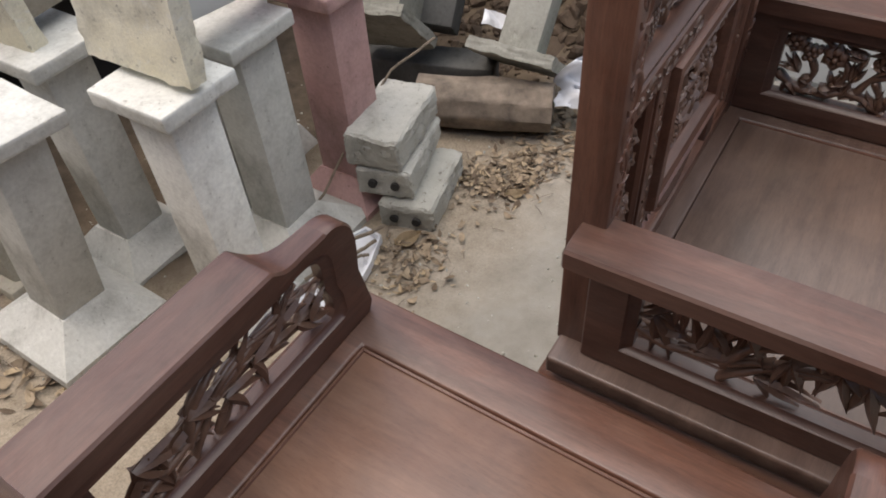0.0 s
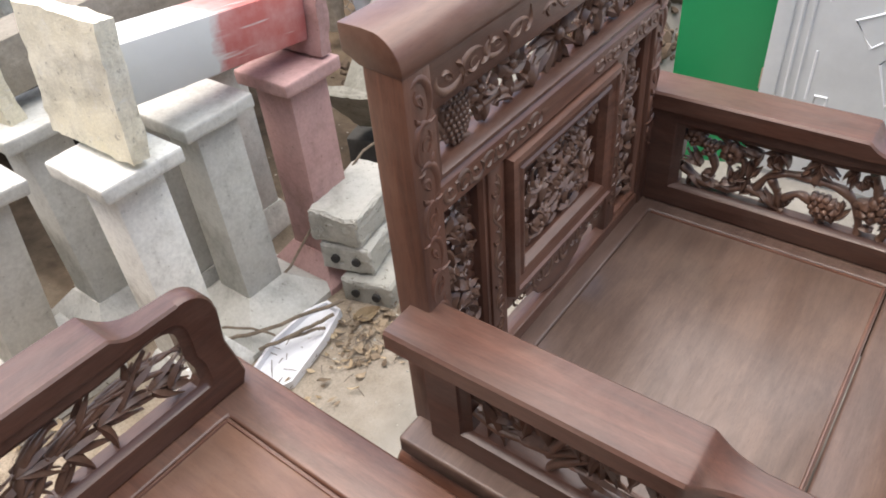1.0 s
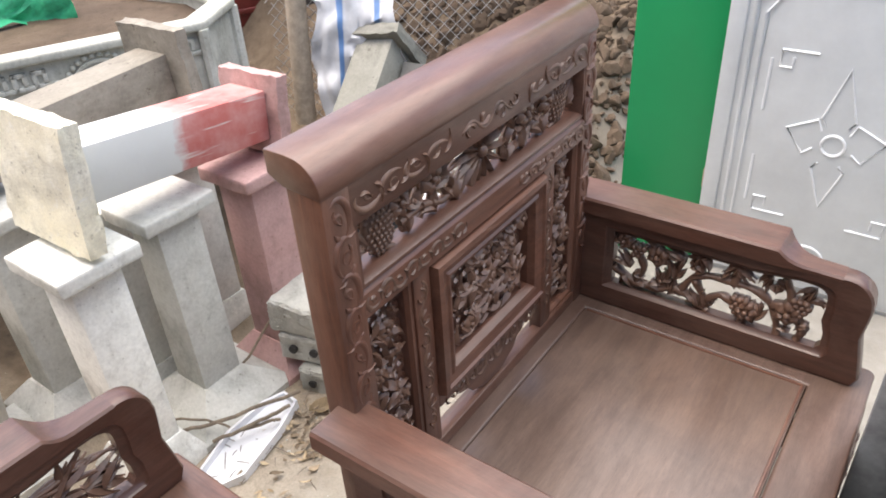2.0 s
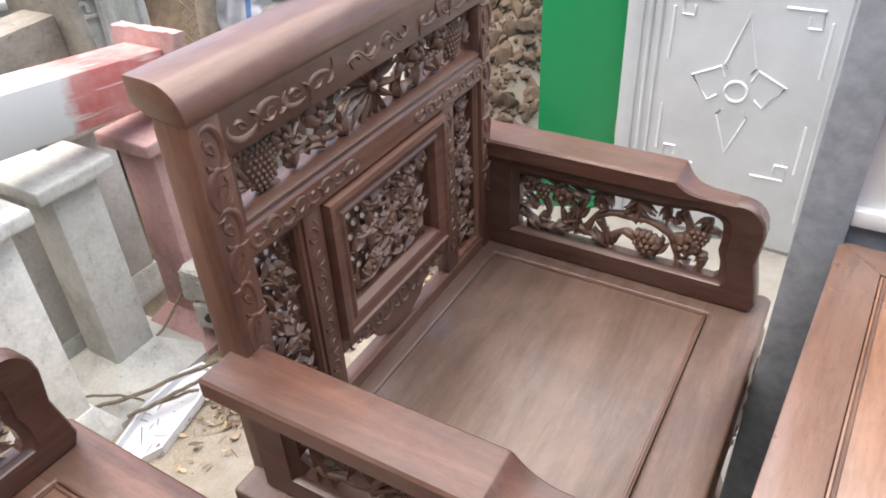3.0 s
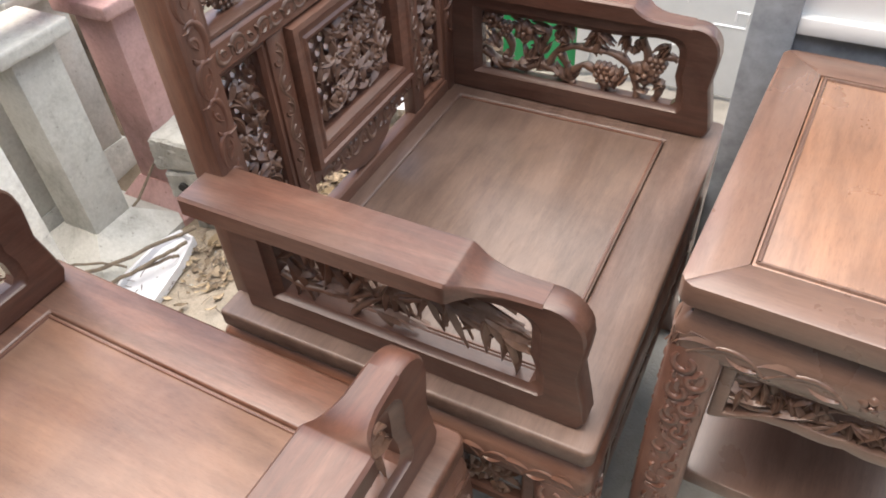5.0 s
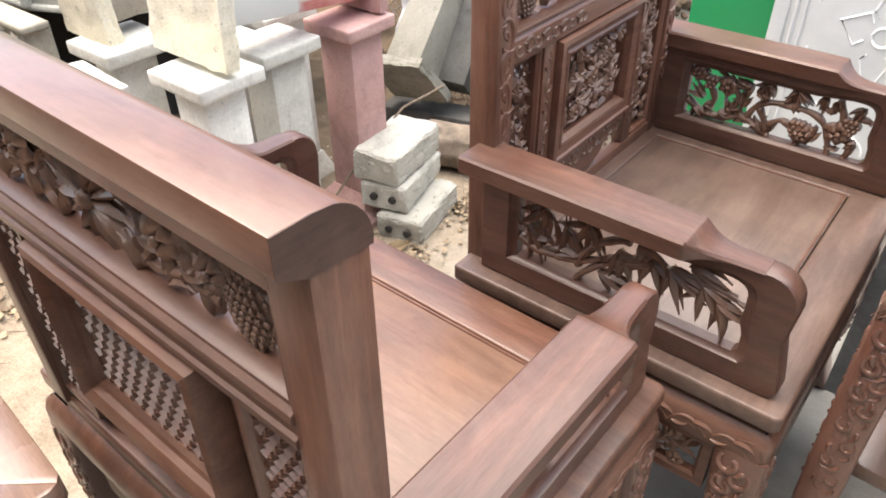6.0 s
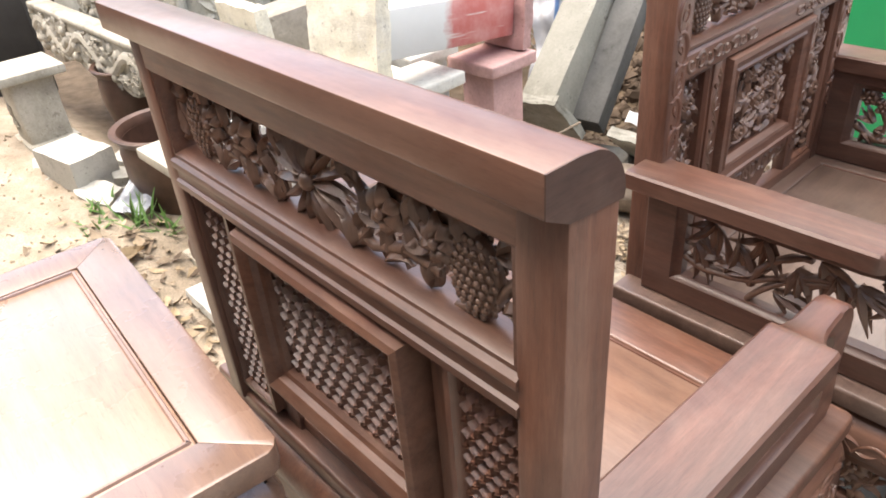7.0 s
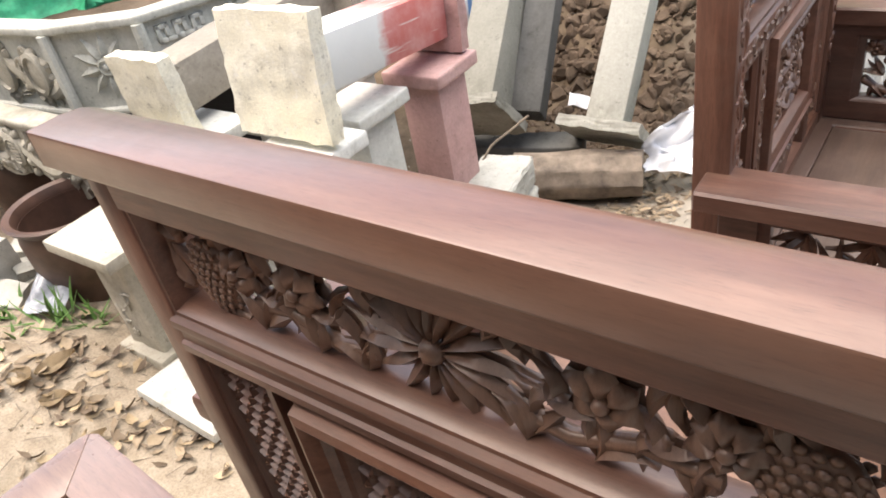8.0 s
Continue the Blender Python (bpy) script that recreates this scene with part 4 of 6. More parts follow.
armchair("armchair", "carved dark rosewood armchair beside a grey steel gate", pose(0, 0.366, 0), "vine", "bamboo", shaded_seat_wood, shaded_frame_wood, False)
armchair("armchair", "carved dark rosewood armchair with its back to a low table", pose(-0.048, -0.573, 0, 0, 0, 89.0) @ Matrix.Diagonal((0.985, 0.985, 1, 1)), "rising bamboo", "bamboo", seat_wood, wood_y, True)


def smooth_step(a, b, v):
    u = min(1, max(0, (v - a) / (b - a)))
    return u * u * (3 - 2 * u)


# ---- side tables: x across, y along, z up, origin below the middle ----
def side_table(name, label, m, W, L, TOP, panel_wood, bar_wood, bar_wood_x):
    tb = thing(name, label, "side table", m, "carved side tables")
    FLOOR = -0.075
    a, b = W - 0.058, L - 0.057
    for s in (-1, 1):
        bar = [(s * W, -L + 0.014), (s * W, L - 0.014), (s * (W - 0.005), L - 0.005), (s * a, b), (s * a, -b), (s * (W - 0.005), -L + 0.005)]
        part("top_bar", prism(bar, TOP - 0.030, TOP, "xy", 0.0012, 2, 40), bar_wood, tb, "mitred bar of the top frame")
        bar = [(-W + 0.014, s * L), (W - 0.014, s * L), (W - 0.005, s * (L - 0.005)), (a, s * b), (-a, s * b), (-W + 0.005, s * (L - 0.005))]
        part("top_bar", prism(bar, TOP - 0.030, TOP, "xy", 0.0012, 2, 40), bar_wood_x, tb, "mitred bar of the top frame")
    part("top_panel", box(-a + 0.001, a - 0.001, -b + 0.001, b - 0.001, TOP - 0.02, TOP - 0.002, 0.002), panel_wood, tb, "bright reddish-brown inset panel")
    for s in (-1, 1):
        part("bead", tube([(s * (a - 0.007), -b + 0.006, TOP - 0.0018), (s * (a - 0.007), b - 0.006, TOP - 0.0018)], 0.003, 6), bar_wood, tb)
        part("bead", tube([(-a + 0.006, s * (b - 0.007), TOP - 0.0018), (a - 0.006, s * (b - 0.007), TOP - 0.0018)], 0.003, 6), bar_wood, tb)
    # what is below stays behind the edge of the top
    W, L = W - 0.006, L - 0.006
    part("waist", box(-W + 0.020, W - 0.020, -L + 0.020, L - 0.020, TOP - 0.060, TOP - 0.03, 0.002), leg_wood, tb)
    roll = [(-0.020, TOP - 0.031), (-0.018, TOP - 0.044), (-0.011, TOP - 0.053), (-0.003, TOP - 0.062), (0.002, TOP - 0.076), (0.003, TOP - 0.092), (0.001, TOP - 0.108), (-0.002, TOP - 0.111), (-0.050, TOP - 0.111), (-0.055, TOP - 0.031)]
    ap = part("apron", apron_ring(-W, W, -L, L, 0.014, roll), bar_wood_x, tb, "carved apron flush with the legs", smooth=60)
    for s in (-1, 1):
        c = apron_relief(L - 0.004, 0.044, 0.0036, 11)
        c.transform(onto((s * (W + 0.0015), 0, TOP - 0.089), (0, s, 0), (0, 0, 1)))
        part("carving", c, bar_wood, ap)
        c = apron_relief(W - 0.004, 0.044, 0.0036, 13)
        c.transform(onto((0, s * (L + 0.0015), TOP - 0.089), (-s, 0, 0), (0, 0, 1)))
        part("carving", c, bar_wood_x, ap)
        # pierced panels below the aprons
        for along in (0, 1):
            half = (W if along else L) - 0.059
            sag = lambda p: -0.088 - 0.016 * math.cos(2 * math.pi * p / half) * (0.4 + 0.6 * abs(p) / half) + 0.022 * max(0, 1 - abs(p) / (0.5 * half))
            wv = [(-half, 0.0)] + [(half * (k / 12 - 1), sag(half * (k / 12 - 1))) for k in range(25)] + [(half, 0.0)]
            inn = [(p * (half - 0.017) / half, -0.012 if k in (0, len(wv) - 1) else q + 0.017) for k, (p, q) in enumerate(wv)]
            bm = bevel(ring_prism([(p, TOP - 0.110 + q) for p, q in wv], [(p, TOP - 0.110 + q) for p, q in inn], -0.009, 0.009, "yz"), 0.003, 2)
            c = bamboo(2 * half - 0.030, 0.070, 71 + along)
            add(c, clouds(2 * half - 0.030, 0.060, 12, 75 + along, 0.0050), Matrix.Translation((0, 0.036, -0.002)))
            c.transform(onto((0.001, -half + 0.015, TOP - 0.190), (0, 1, 0), (0, 0, 1)))
            turn = Matrix.Translation((s * (W - 0.016), 0, 0)) if not along else Matrix.Translation((0, s * (L - 0.016), 0)) @ Matrix.Rotation(radians(90), 4, "Z")
            if (s < 0 and not along) or (s > 0 and along):
                turn = turn @ Matrix.Rotation(radians(180), 4, "Z") if not along else turn
            elif along:
                turn = turn @ Matrix.Rotation(radians(180), 4, "Z")
            bm.transform(turn)
            c.transform(turn)
            pn = part("apron_panel", bm, bar_wood if not along else bar_wood_x, tb)
            part("carving", c, carve_wood, pn)
    for sx in (-1, 1):
        for sy in (-1, 1):
            bm = bmesh.new()
            rows = []
            for i in range(21):
                s = i / 20
                z = TOP - 0.100 + (FLOOR - TOP + 0.100) * s
                out = 0.002 + 0.002 * math.sin(math.pi * min(1, s / 0.55)) - 0.011 * smooth_step(0.52, 0.66, s) + 0.014 * smooth_step(0.84, 1.0, s)
                w = 0.0305 - 0.004 * smooth_step(0.5, 0.66, s)
                rows.append([bm.verts.new((sx * (W + out - w) + p * w, sy * (L + out - w) + q * w, z)) for p, q in ((-1, -0.84), (-0.84, -1), (0.84, -1), (1, -0.84), (1, 0.84), (0.84, 1), (-0.84, 1), (-1, 0.84))])
            for r, q in zip(rows, rows[1:]):
                for k in range(8):
                    bm.faces.new((r[k], r[(k + 1) % 8], q[(k + 1) % 8], q[k]))
            bm.faces.new(rows[0][::-1])
            bm.faces.new(rows[-1])
            lg = part("leg", bm, leg_wood, tb, smooth=60)
            for f in (0, 1):
                c = leg_relief(0.36, 0.054, 0.0046, 80 + sx + 3 * sy + f)
                # the relief follows the leg's face
                for v in c.verts:
                    s = (v.co.x + 0.012) / (TOP - 0.100 - FLOOR)
                    v.co.z += 0.001 + 0.002 * math.sin(math.pi * min(1, s / 0.55)) - 0.011 * smooth_step(0.52, 0.66, s)
                c.transform(onto((sx * W, sy * (L - 0.029), TOP - 0.112), (0, 0, -1), (0, sx, 0)) if f else onto((sx * (W - 0.029), sy * L, TOP - 0.112), (0, 0, -1), (-sy, 0, 0)))
                part("carving", c, leg_wood, lg, "carved scrolls and clouds")
    part("shelf", box(-W + 0.045, W - 0.045, -L + 0.045, L - 0.045, 0.355, 0.383, 0.003), bar_wood, tb, "low plank shelf between the legs")
    return tb


side_table("side_table", "carved rosewood side table with a shelf below", pose(0.781, 0.2775, 0, 0, 0, -2.6), 0.208, 0.2635, 0.787, table_wood, table_frame_wood, table_frame_wood_x)
side_table("side_table", "carved rosewood side table behind a chair back, sky sheen painted into its top", pose(-0.211, -0.989, 0, 0, 0, 84.9), 0.222, 0.2595, 0.80, sheen_table_wood, sheen_frame_wood, sheen_frame_wood)


# ---- ground ----
def smooth(a, b, v):
    u = min(1, max(0, (v - a) / (b - a)))
    return u * u * (3 - 2 * u)


def ground_z(x, y):
    z = -0.200 + 0.122 * smooth(-0.85, 0.05, x)
    z += 0.10 * math.exp(-((x + 3.2) / 0.75) ** 2 - ((y + 0.55) / 0.7) ** 2)
    z += 0.14 * smooth(-1.3, -2.2, x) * smooth(0.3, -0.35, y)
    bank = smooth(1.55, 2.6, y + 0.25 * (x + 0.5)) * smooth(-0.35, -0.75, x)
    z += 0.75 * bank
    rough = 0.016 * (1 - smooth(-0.35, 0.2, x)) + 0.03 * bank + 0.003
    z += rough * (noise.noise(Vector((x * 4, y * 4, 0))) + 0.5 * noise.noise(Vector((x * 13, y * 13, 3.0))))
    return z


def spread(lo, hi, step, far):
    out = [lo + step * i for i in range(int(round((hi - lo) / step)) + 1)]
    s, a, b = step, lo, hi
    head, tail = [], []
    while b < far:
        s *= 1.35
        a, b = a - s, b + s
        head.append(a)
        tail.append(b)
    return head[::-1] + out + tail


gx, gy = spread(-4.2, 1.6, 0.035, 400), spread(-2.0, 3.4, 0.035, 400)
gv = [(x, y, ground_z(x, y)) for y in gy for x in gx]
nx = len(gx)
gf = [(j * nx + i, j * nx + i + 1, (j + 1) * nx + i + 1, (j + 1) * nx + i) for j in range(len(gy) - 1) for i in range(nx - 1)]
gm = bpy.data.meshes.new("ground")
gm.from_pydata(gv, [], gf)
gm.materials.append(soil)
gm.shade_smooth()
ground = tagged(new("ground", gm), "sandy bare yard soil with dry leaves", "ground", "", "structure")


# unseen plain walls behind the camera, added to block low sky and darken upright faces
sky_block_mat = concrete("sky_block_render", (0.20, 0.185, 0.165), (0.15, 0.138, 0.122))
solo("wall_south", box(-5.0, 4.5, -2.45, -2.25, -0.2, 3.6, 0.01), sky_block_mat, "unseen plain wall added to block low sky", "wall", kind="structure")
solo("wall_east", box(4.3, 4.5, -2.25, 2.3, -0.2, 2.2, 0.01), sky_block_mat, "unseen plain wall added to block low sky", "wall", kind="structure")


# ---- concrete posts ----
def concrete_post(label, mat, x, y, z0, z1, cap=0.115, shaft=0.068, base=0.115, tilt=(0, 0), turn=0.0, cap_h=0.042, name="concrete_post", seed=0, foot=True, cap_y=0.0):
    """A square cast post with a chamfered cap and a spreading foot, standing at x, y."""
    h = z1 - z0
    p = thing(name, label, "concrete post", pose(x, y, z0, tilt[0], tilt[1], turn), "cast concrete posts")
    fh = 0.115 if foot else 0.0
    part("shaft", ripple(bevel(box(-shaft, shaft, -shaft, shaft, fh * 0.9, h - cap_h, 0.004), 0), 0.0025, 14, seed), mat, p)
    cy = cap_y or cap
    cb = box(-cap, cap, -cy, cy, h - cap_h, h, 0.006)
    bmesh.ops.subdivide_edges(cb, edges=cb.edges[:], cuts=3, use_grid_fill=True)
    part("cap", ripple(cb, 0.003, 18, seed + 3), mat, p)
    if foot:
        bm = bmesh.new()
        rows = [[bm.verts.new((sx * w, sy * w, z)) for sx, sy in ((-1, -1), (1, -1), (1, 1), (-1, 1))] for w, z in ((base, 0), (base, fh * 0.3), (shaft + 0.006, fh))]
        for a, b in zip(rows, rows[1:]):
            for k in range(4):
                bm.faces.new((a[k], a[(k + 1) % 4], b[(k + 1) % 4], b[k]))
        bm.faces.new(rows[0][::-1])
        bm.faces.new(rows[-1])
        part("foot", ripple(bevel(bm, 0.005), 0.003, 15, seed + 5), mat, p)
    return p


concrete_post("whitewashed concrete post carrying a lying post", white_concrete, -1.118, 0.182, -0.21, 0.547, seed=1, cap=0.119, cap_y=0.107)
concrete_post("pale grey cast concrete post with broad foot", cast_concrete, -1.187, 0.470, -0.21, 0.523, seed=2, cap=0.099, cap_y=0.113, base=0.185)
concrete_post("pink painted concrete post", pink_concrete, -1.138, 0.756, -0.21, 0.525, seed=3, cap=0.105, cap_y=0.108, shaft=0.072, base=0.14)
concrete_post("weathered concrete post with broad foot", cast_concrete, -1.475, -0.115, -0.18, 0.52, seed=4, base=0.17, cap=0.11, tilt=(-4, 6))
concrete_post("weathered concrete post behind the others", cast_concrete, -1.575, 0.20, -0.21, 0.52, seed=5, base=0.15)
concrete_post("grey concrete post in the second row", cast_concrete, -1.51, 0.735, -0.21, 0.49, seed=6, base=0.12, shaft=0.082)
concrete_post("grey concrete post wedged behind the front row", cast_concrete, -1.425, 0.43, -0.21, 0.49, seed=7, base=0.11, shaft=0.080)


def lying_post(label, mat, a, b, half, flange, mat2=None, edge=None, near=0.0, mat3=None):
    """A post that lies from a to b, with square plates at its ends; edge: the way one side of them runs."""
    a, b = Vector(a), Vector(b)
    m = look(a, b)
    if edge:
        zv = (a - b).normalized()
        xv = Vector(edge)
        xv = (xv - zv * xv.dot(zv)).normalized()
        m = Matrix((xv, zv.cross(xv), zv)).transposed().to_4x4()
        m.translation = a
    p = thing("concrete_post", label, "concrete post", m, "cast concrete posts")
    n = (b - a).length
    part("shaft", ripple(box(-half, half, -half, half, -n, 0, 0.005), 0.002, 14, n), mat, p)
    for size, z0, z1, m2 in ((flange, -n - 0.042, -n, mat2 or mat), (near, 0.0, 0.048, mat3 or mat)):
        if size:
            bm = box(-size, size, -size, size, z0, z1)
            bmesh.ops.subdivide_edges(bm, edges=bm.edges[:], cuts=15, use_grid_fill=True)
            part("end_plate", ripple(ripple(ripple(bm, 0.005, 14, n), 0.003, 38, n), 0.003, 95, n), m2, p, smooth=25)
    return p


def two_tone():
    m, t, b = material("white_and_red_painted_concrete", 0.7, 0, 0.3)
    v = coords(t)
    s = t.nodes.new("ShaderNodeSeparateXYZ")
    t.links.new(v, s.inputs[0])
    mth = t.nodes.new("ShaderNodeMath")
    mth.operation = "MULTIPLY_ADD"
    t.links.new(noise_of(t, v, 9.0, 4.0), mth.inputs[0])
    mth.inputs[1].default_value = 0.12
    t.links.new(s.outputs["Z"], mth.inputs[2])
    mr = node(t, "ShaderNodeMapRange", From_Min=-0.225, From_Max=-0.262)
    t.links.new(mth.outputs[0], mr.inputs[0])
    streak = noise_of(t, coords(t, (34, 34, 3)), 1.0, 3.0)
    red = mixed(t, ramp(t, streak, [(0.60, (0, 0, 0)), (0.66, (1, 1, 1))]), (0.47, 0.14, 0.125), (0.62, 0.52, 0.49))
    red = mixed(t, ramp(t, noise_of(t, v, 7, 5.0), [(0.38, (0, 0, 0)), (0.62, (1, 1, 1))]), red, (0.56, 0.30, 0.28))
    white = mixed(t, noise_of(t, v, 6.0), (0.68, 0.69, 0.68), (0.56, 0.57, 0.55))
    t.links.new(mixed(t, mr.outputs[0], white, red), b.inputs["Base Color"])
    bump(t, b, noise_of(t, v, 40), 0.2, 0.003)
    return m


lying_post("white painted post with a red end, lying across others", two_tone(), (-1.152, 0.222, 0.718), (-1.165, 0.82, 0.650), 0.072, 0.115, pink_concrete, near=0.155, mat3=cream_concrete)
lying_post("dirty grey concrete post lying behind", dirty_concrete, (-1.645, 0.18, 0.635), (-1.66, 0.87, 0.67), 0.072, 0.150, dirty_concrete, near=0.118, mat3=cream_concrete)

# posts that lean against the bank, their end plates down
pale_cast = concrete("pale_cast_concrete", (0.40, 0.395, 0.355), (0.32, 0.315, 0.275), spot=0.5)
weathered = concrete("weathered_concrete", (0.28, 0.275, 0.24), (0.20, 0.195, 0.165), spot=0.7)
lying_post("grey concrete post leaning against the bank", weathered, (-1.439, 1.76, 0.503), (-1.331, 1.26, 0.10), 0.085, 0.14, edge=(-0.986, -0.114, -0.123), near=0.12)
lying_post("pale concrete post leaning against the bank", pale_cast, (-0.876, 1.80, 0.516), (-0.87, 1.40, 0.02), 0.070, 0.152, edge=(-0.99, -0.12, 0.08), near=0.11)
lying_post("slender dark stone beam leaning against the bank", dark_concrete, (-1.289, 1.80, 0.436), (-1.209, 1.40, 0.023), 0.062, 0, edge=(1, 0.3, 0))

# dark beam whose near-black also paints the shadow under the leaning posts
bm = box(-0.26, 0.26, -0.07, 0.07, 0, 0.11, 0.006)
bmesh.ops.subdivide_edges(bm, edges=bm.edges[:], cuts=4, use_grid_fill=True)
solo("stone_beam", ripple(bm, 0.004, 12, 4), dark_concrete, "dark stone beam under the leaning posts, its colour also their shadow", "beam", pose(-1.25, 1.38, -0.19, 0, 0, 17))

# ---- bricks, log ----
def hollow_block(label, m, l=0.31, w=0.178, h=0.097, seed=0, holes=True):
    b = thing("concrete_block", label, "concrete block", m, "stacked concrete blocks")
    bm = box(-w / 2, w / 2, -l / 2, l / 2, 0, h, 0.012, 3)
    bmesh.ops.subdivide_edges(bm, edges=bm.edges[:], cuts=11, use_grid_fill=True)
    body = part("body", ripple(ripple(ripple(bm, 0.006, 11, seed), 0.003, 45, seed), 0.0045, 190, seed), block_concrete, b, smooth=20)
    for s in (-1, 1) if holes else ():
        # near-black disc paints the darkness inside the hole
        c = lathe([(0.014, -0.006), (0.014, 0.006), (0.0, 0.006)], 12, False)
        c.transform(Matrix.Translation((s * 0.036, -l / 2 - 0.002, h * 0.5)) @ Matrix.Rotation(radians(90), 4, "X"))
        part("hole", c, dark_void, body)
    return b


hollow_block("rough concrete block on a stack", pose(-1.003, 0.807, 0.004, 0, 0, 11.7), h=0.108, seed=1, holes=False)
hollow_block("hollow concrete block with two round holes", pose(-0.986, 0.807, -0.097, 0, 0, 16), seed=2)
hollow_block("hollow concrete block at the foot of a stack", pose(-0.905, 0.797, -0.199, 0, 0, 13.5), seed=3)

bm = tube([(-1.13, 1.14, -0.10), (-0.90, 1.23, -0.096), (-0.695, 1.305, -0.10)], [0.092, 0.093, 0.089], 10)
bmesh.ops.subdivide_edges(bm, edges=bm.edges[:], cuts=4, use_grid_fill=True)
solo("log", ripple(ripple(bm, 0.008, 9), 0.004, 40), bark, "weathered squared timber log lying on leaves", "log")


# ---- steel gates ----
gate = thing("steel_gate", "green sheet-steel gate leaf standing ajar", "gate", pose(-0.262, 1.83, -0.12))
part("sheet", box(-0.153, 0.152, -0.012, 0.012, -0.01, 2.0, 0.004), green_paint, gate)
hb = part("hinge", box(0.138, 0.160, -0.03, -0.012, 0.335, 0.405, 0.003), plain("rusty_steel", (0.42, 0.34, 0.24), 0.6, 0.3, 0.3, 40), gate, "short rusty hinge plate")
door = thing("steel_door", "grey embossed sheet-steel door", "door", pose(0.156, 1.80, -0.078))
part("sheet", box(-0.265, 0.50, -0.015, 0.015, 0.02, 2.0, 0.003), grey_steel, door)
part("stile", box(-0.27, -0.220, -0.024, -0.014, 0.02, 2.0, 0.003), grey_steel, door)

leaf = thing("steel_gate", "worn blue-grey steel gate leaf standing behind a table", "gate", pose(0.526, 0.60, -0.075))
part("stile", box(0.0, 0.066, -0.02, 0.025, 0.12, 1.95, 0.003), blue_steel, leaf, "scratched upright box section")
for z in (0.13, 0.868, 1.045):
    part("rail", box(0.066, 1.3, -0.016, 0.02, z, z + 0.026, 0.002), pale_steel if z > 0.2 else blue_steel, leaf)
part("lower_sheet", box(0.066, 1.3, 0.0, 0.008, 0.15, 0.870), blue_steel, leaf)
part("pane", box(0.066, 1.3, 0.0, 0.008, 0.893, 1.95), pale_steel, leaf)

# ---- planter trough on its stands, pots, stand, block ----
trough = thing("planter_trough", "large cast concrete planter trough with reliefs", "planter", pose(-0.075, -0.05, -0.035))
rim = [(-3.9, 0.30), (-2.45, 0.40), (-2.10, 0.56), (-1.79, 1.28), (-1.95, 1.56), (-2.35, 1.70), (-3.9, 1.50)]


def inset(poly, d):
    out = []
    n = len(poly)
    for i in range(n):
        a, b, c = (Vector(poly[k % n]) for k in (i - 1, i, i + 1))
        e, f = (b - a).normalized(), (c - b).normalized()
        na, nb = Vector((-e.y, e.x)), Vector((-f.y, f.x))
        q = (na + nb).normalized()
        out.append(tuple(b + q * d / max(0.3, q.dot(na))))
    return out


part("wall", ring_prism(inset(rim, 0.012), inset(rim, 0.07), 0.40, 0.725, "xy"), trough_concrete, trough)
part("rim", bevel(ring_prism(inset(rim, -0.012), inset(rim, 0.085), 0.715, 0.75, "xy"), 0.010, 3), trough_concrete, trough)
part("foot_moulding", bevel(ring_prism(inset(rim, -0.010), inset(rim, 0.07), 0.40, 0.425, "xy"), 0.008, 2), trough_concrete, trough)
part("soil", prism(inset(rim, 0.07), 0.60, 0.66, "xy"), earth, trough)
# core under the trough, its near-black colour standing for the shade there
part("base", prism(inset(rim, 0.24), -0.2, 0.41, "xy"), dark_void, trough, "near-black core that paints the shade under the trough")
for p in rim[1:5]:
    part("corner_bead", tube([(p[0], p[1] - 0.005, 0.42), (p[0], p[1] - 0.005, 0.72)], 0.022, 8), trough_concrete, trough)


def on_side(a, b, bm, s, z, out=0.0):
    """Lays a relief on the side from a to b, at the share s of its length."""
    a, b = Vector((*a, 0)), Vector((*b, 0))
    r = (b - a).normalized()
    n = r.cross(Vector((0, 0, 1)))
    bm.transform(onto(tuple(a + (b - a) * s + Vector((0, 0, z)) - n * (0.012 - out)), tuple(r), (0, 0, 1)))
    return bm


rnd = random.Random(5)
fl = bmesh.new()
for k in range(10):
    a = 2 * math.pi * k / 10 + 0.2
    add(fl, blade((0.03 * math.cos(a), 0.03 * math.sin(a), 0), a, 0.095, 0.042, 0.018, 0, 6, 0.7))
add(fl, lathe([(0.034, -0.002), (0.034, 0.014), (0.026, 0.018), (0.024, 0.012), (0.012, 0.012), (0.010, 0.02), (0.0, 0.022)], 20, False))
part("flower_relief", on_side(rim[1], rim[2], fl, 0.5, 0.58), trough_concrete, trough)


def fret(n, u, t):
    """A running key pattern."""
    bm = bmesh.new()
    for k in range(n):
        x = k * u * 4
        for x0, x1, y0, y1 in ((0, 3, 3, 4), (0, 1, 0, 4), (0, 2, 0, 1), (2, 3, 1.2, 4), (2, 5, 0, 0.9)):
            add(bm, box(x + x0 * u, x + x1 * u, y0 * u, y1 * u, -0.004, t, 0.002))
    return bm


tagged(part("fret_relief", on_side(rim[2], rim[3], fret(3, 0.016, 0.012), 0.06, 0.63), trough_concrete, trough), kind="stuff")
tagged(part("fret_relief", on_side(rim[2], rim[3], fret(3, 0.016, 0.012), 0.72, 0.63), trough_concrete, trough), kind="stuff")
md = bmesh.new()
for k in range(30):
    a = 2 * math.pi * k / 30
    add(md, ball((0.125 * math.cos(a), 0.125 * math.sin(a), 0.002), 0.011))
add(md, lathe([(0.112, -0.002), (0.112, 0.012), (0.100, 0.012), (0.100, -0.002)], 40, False))
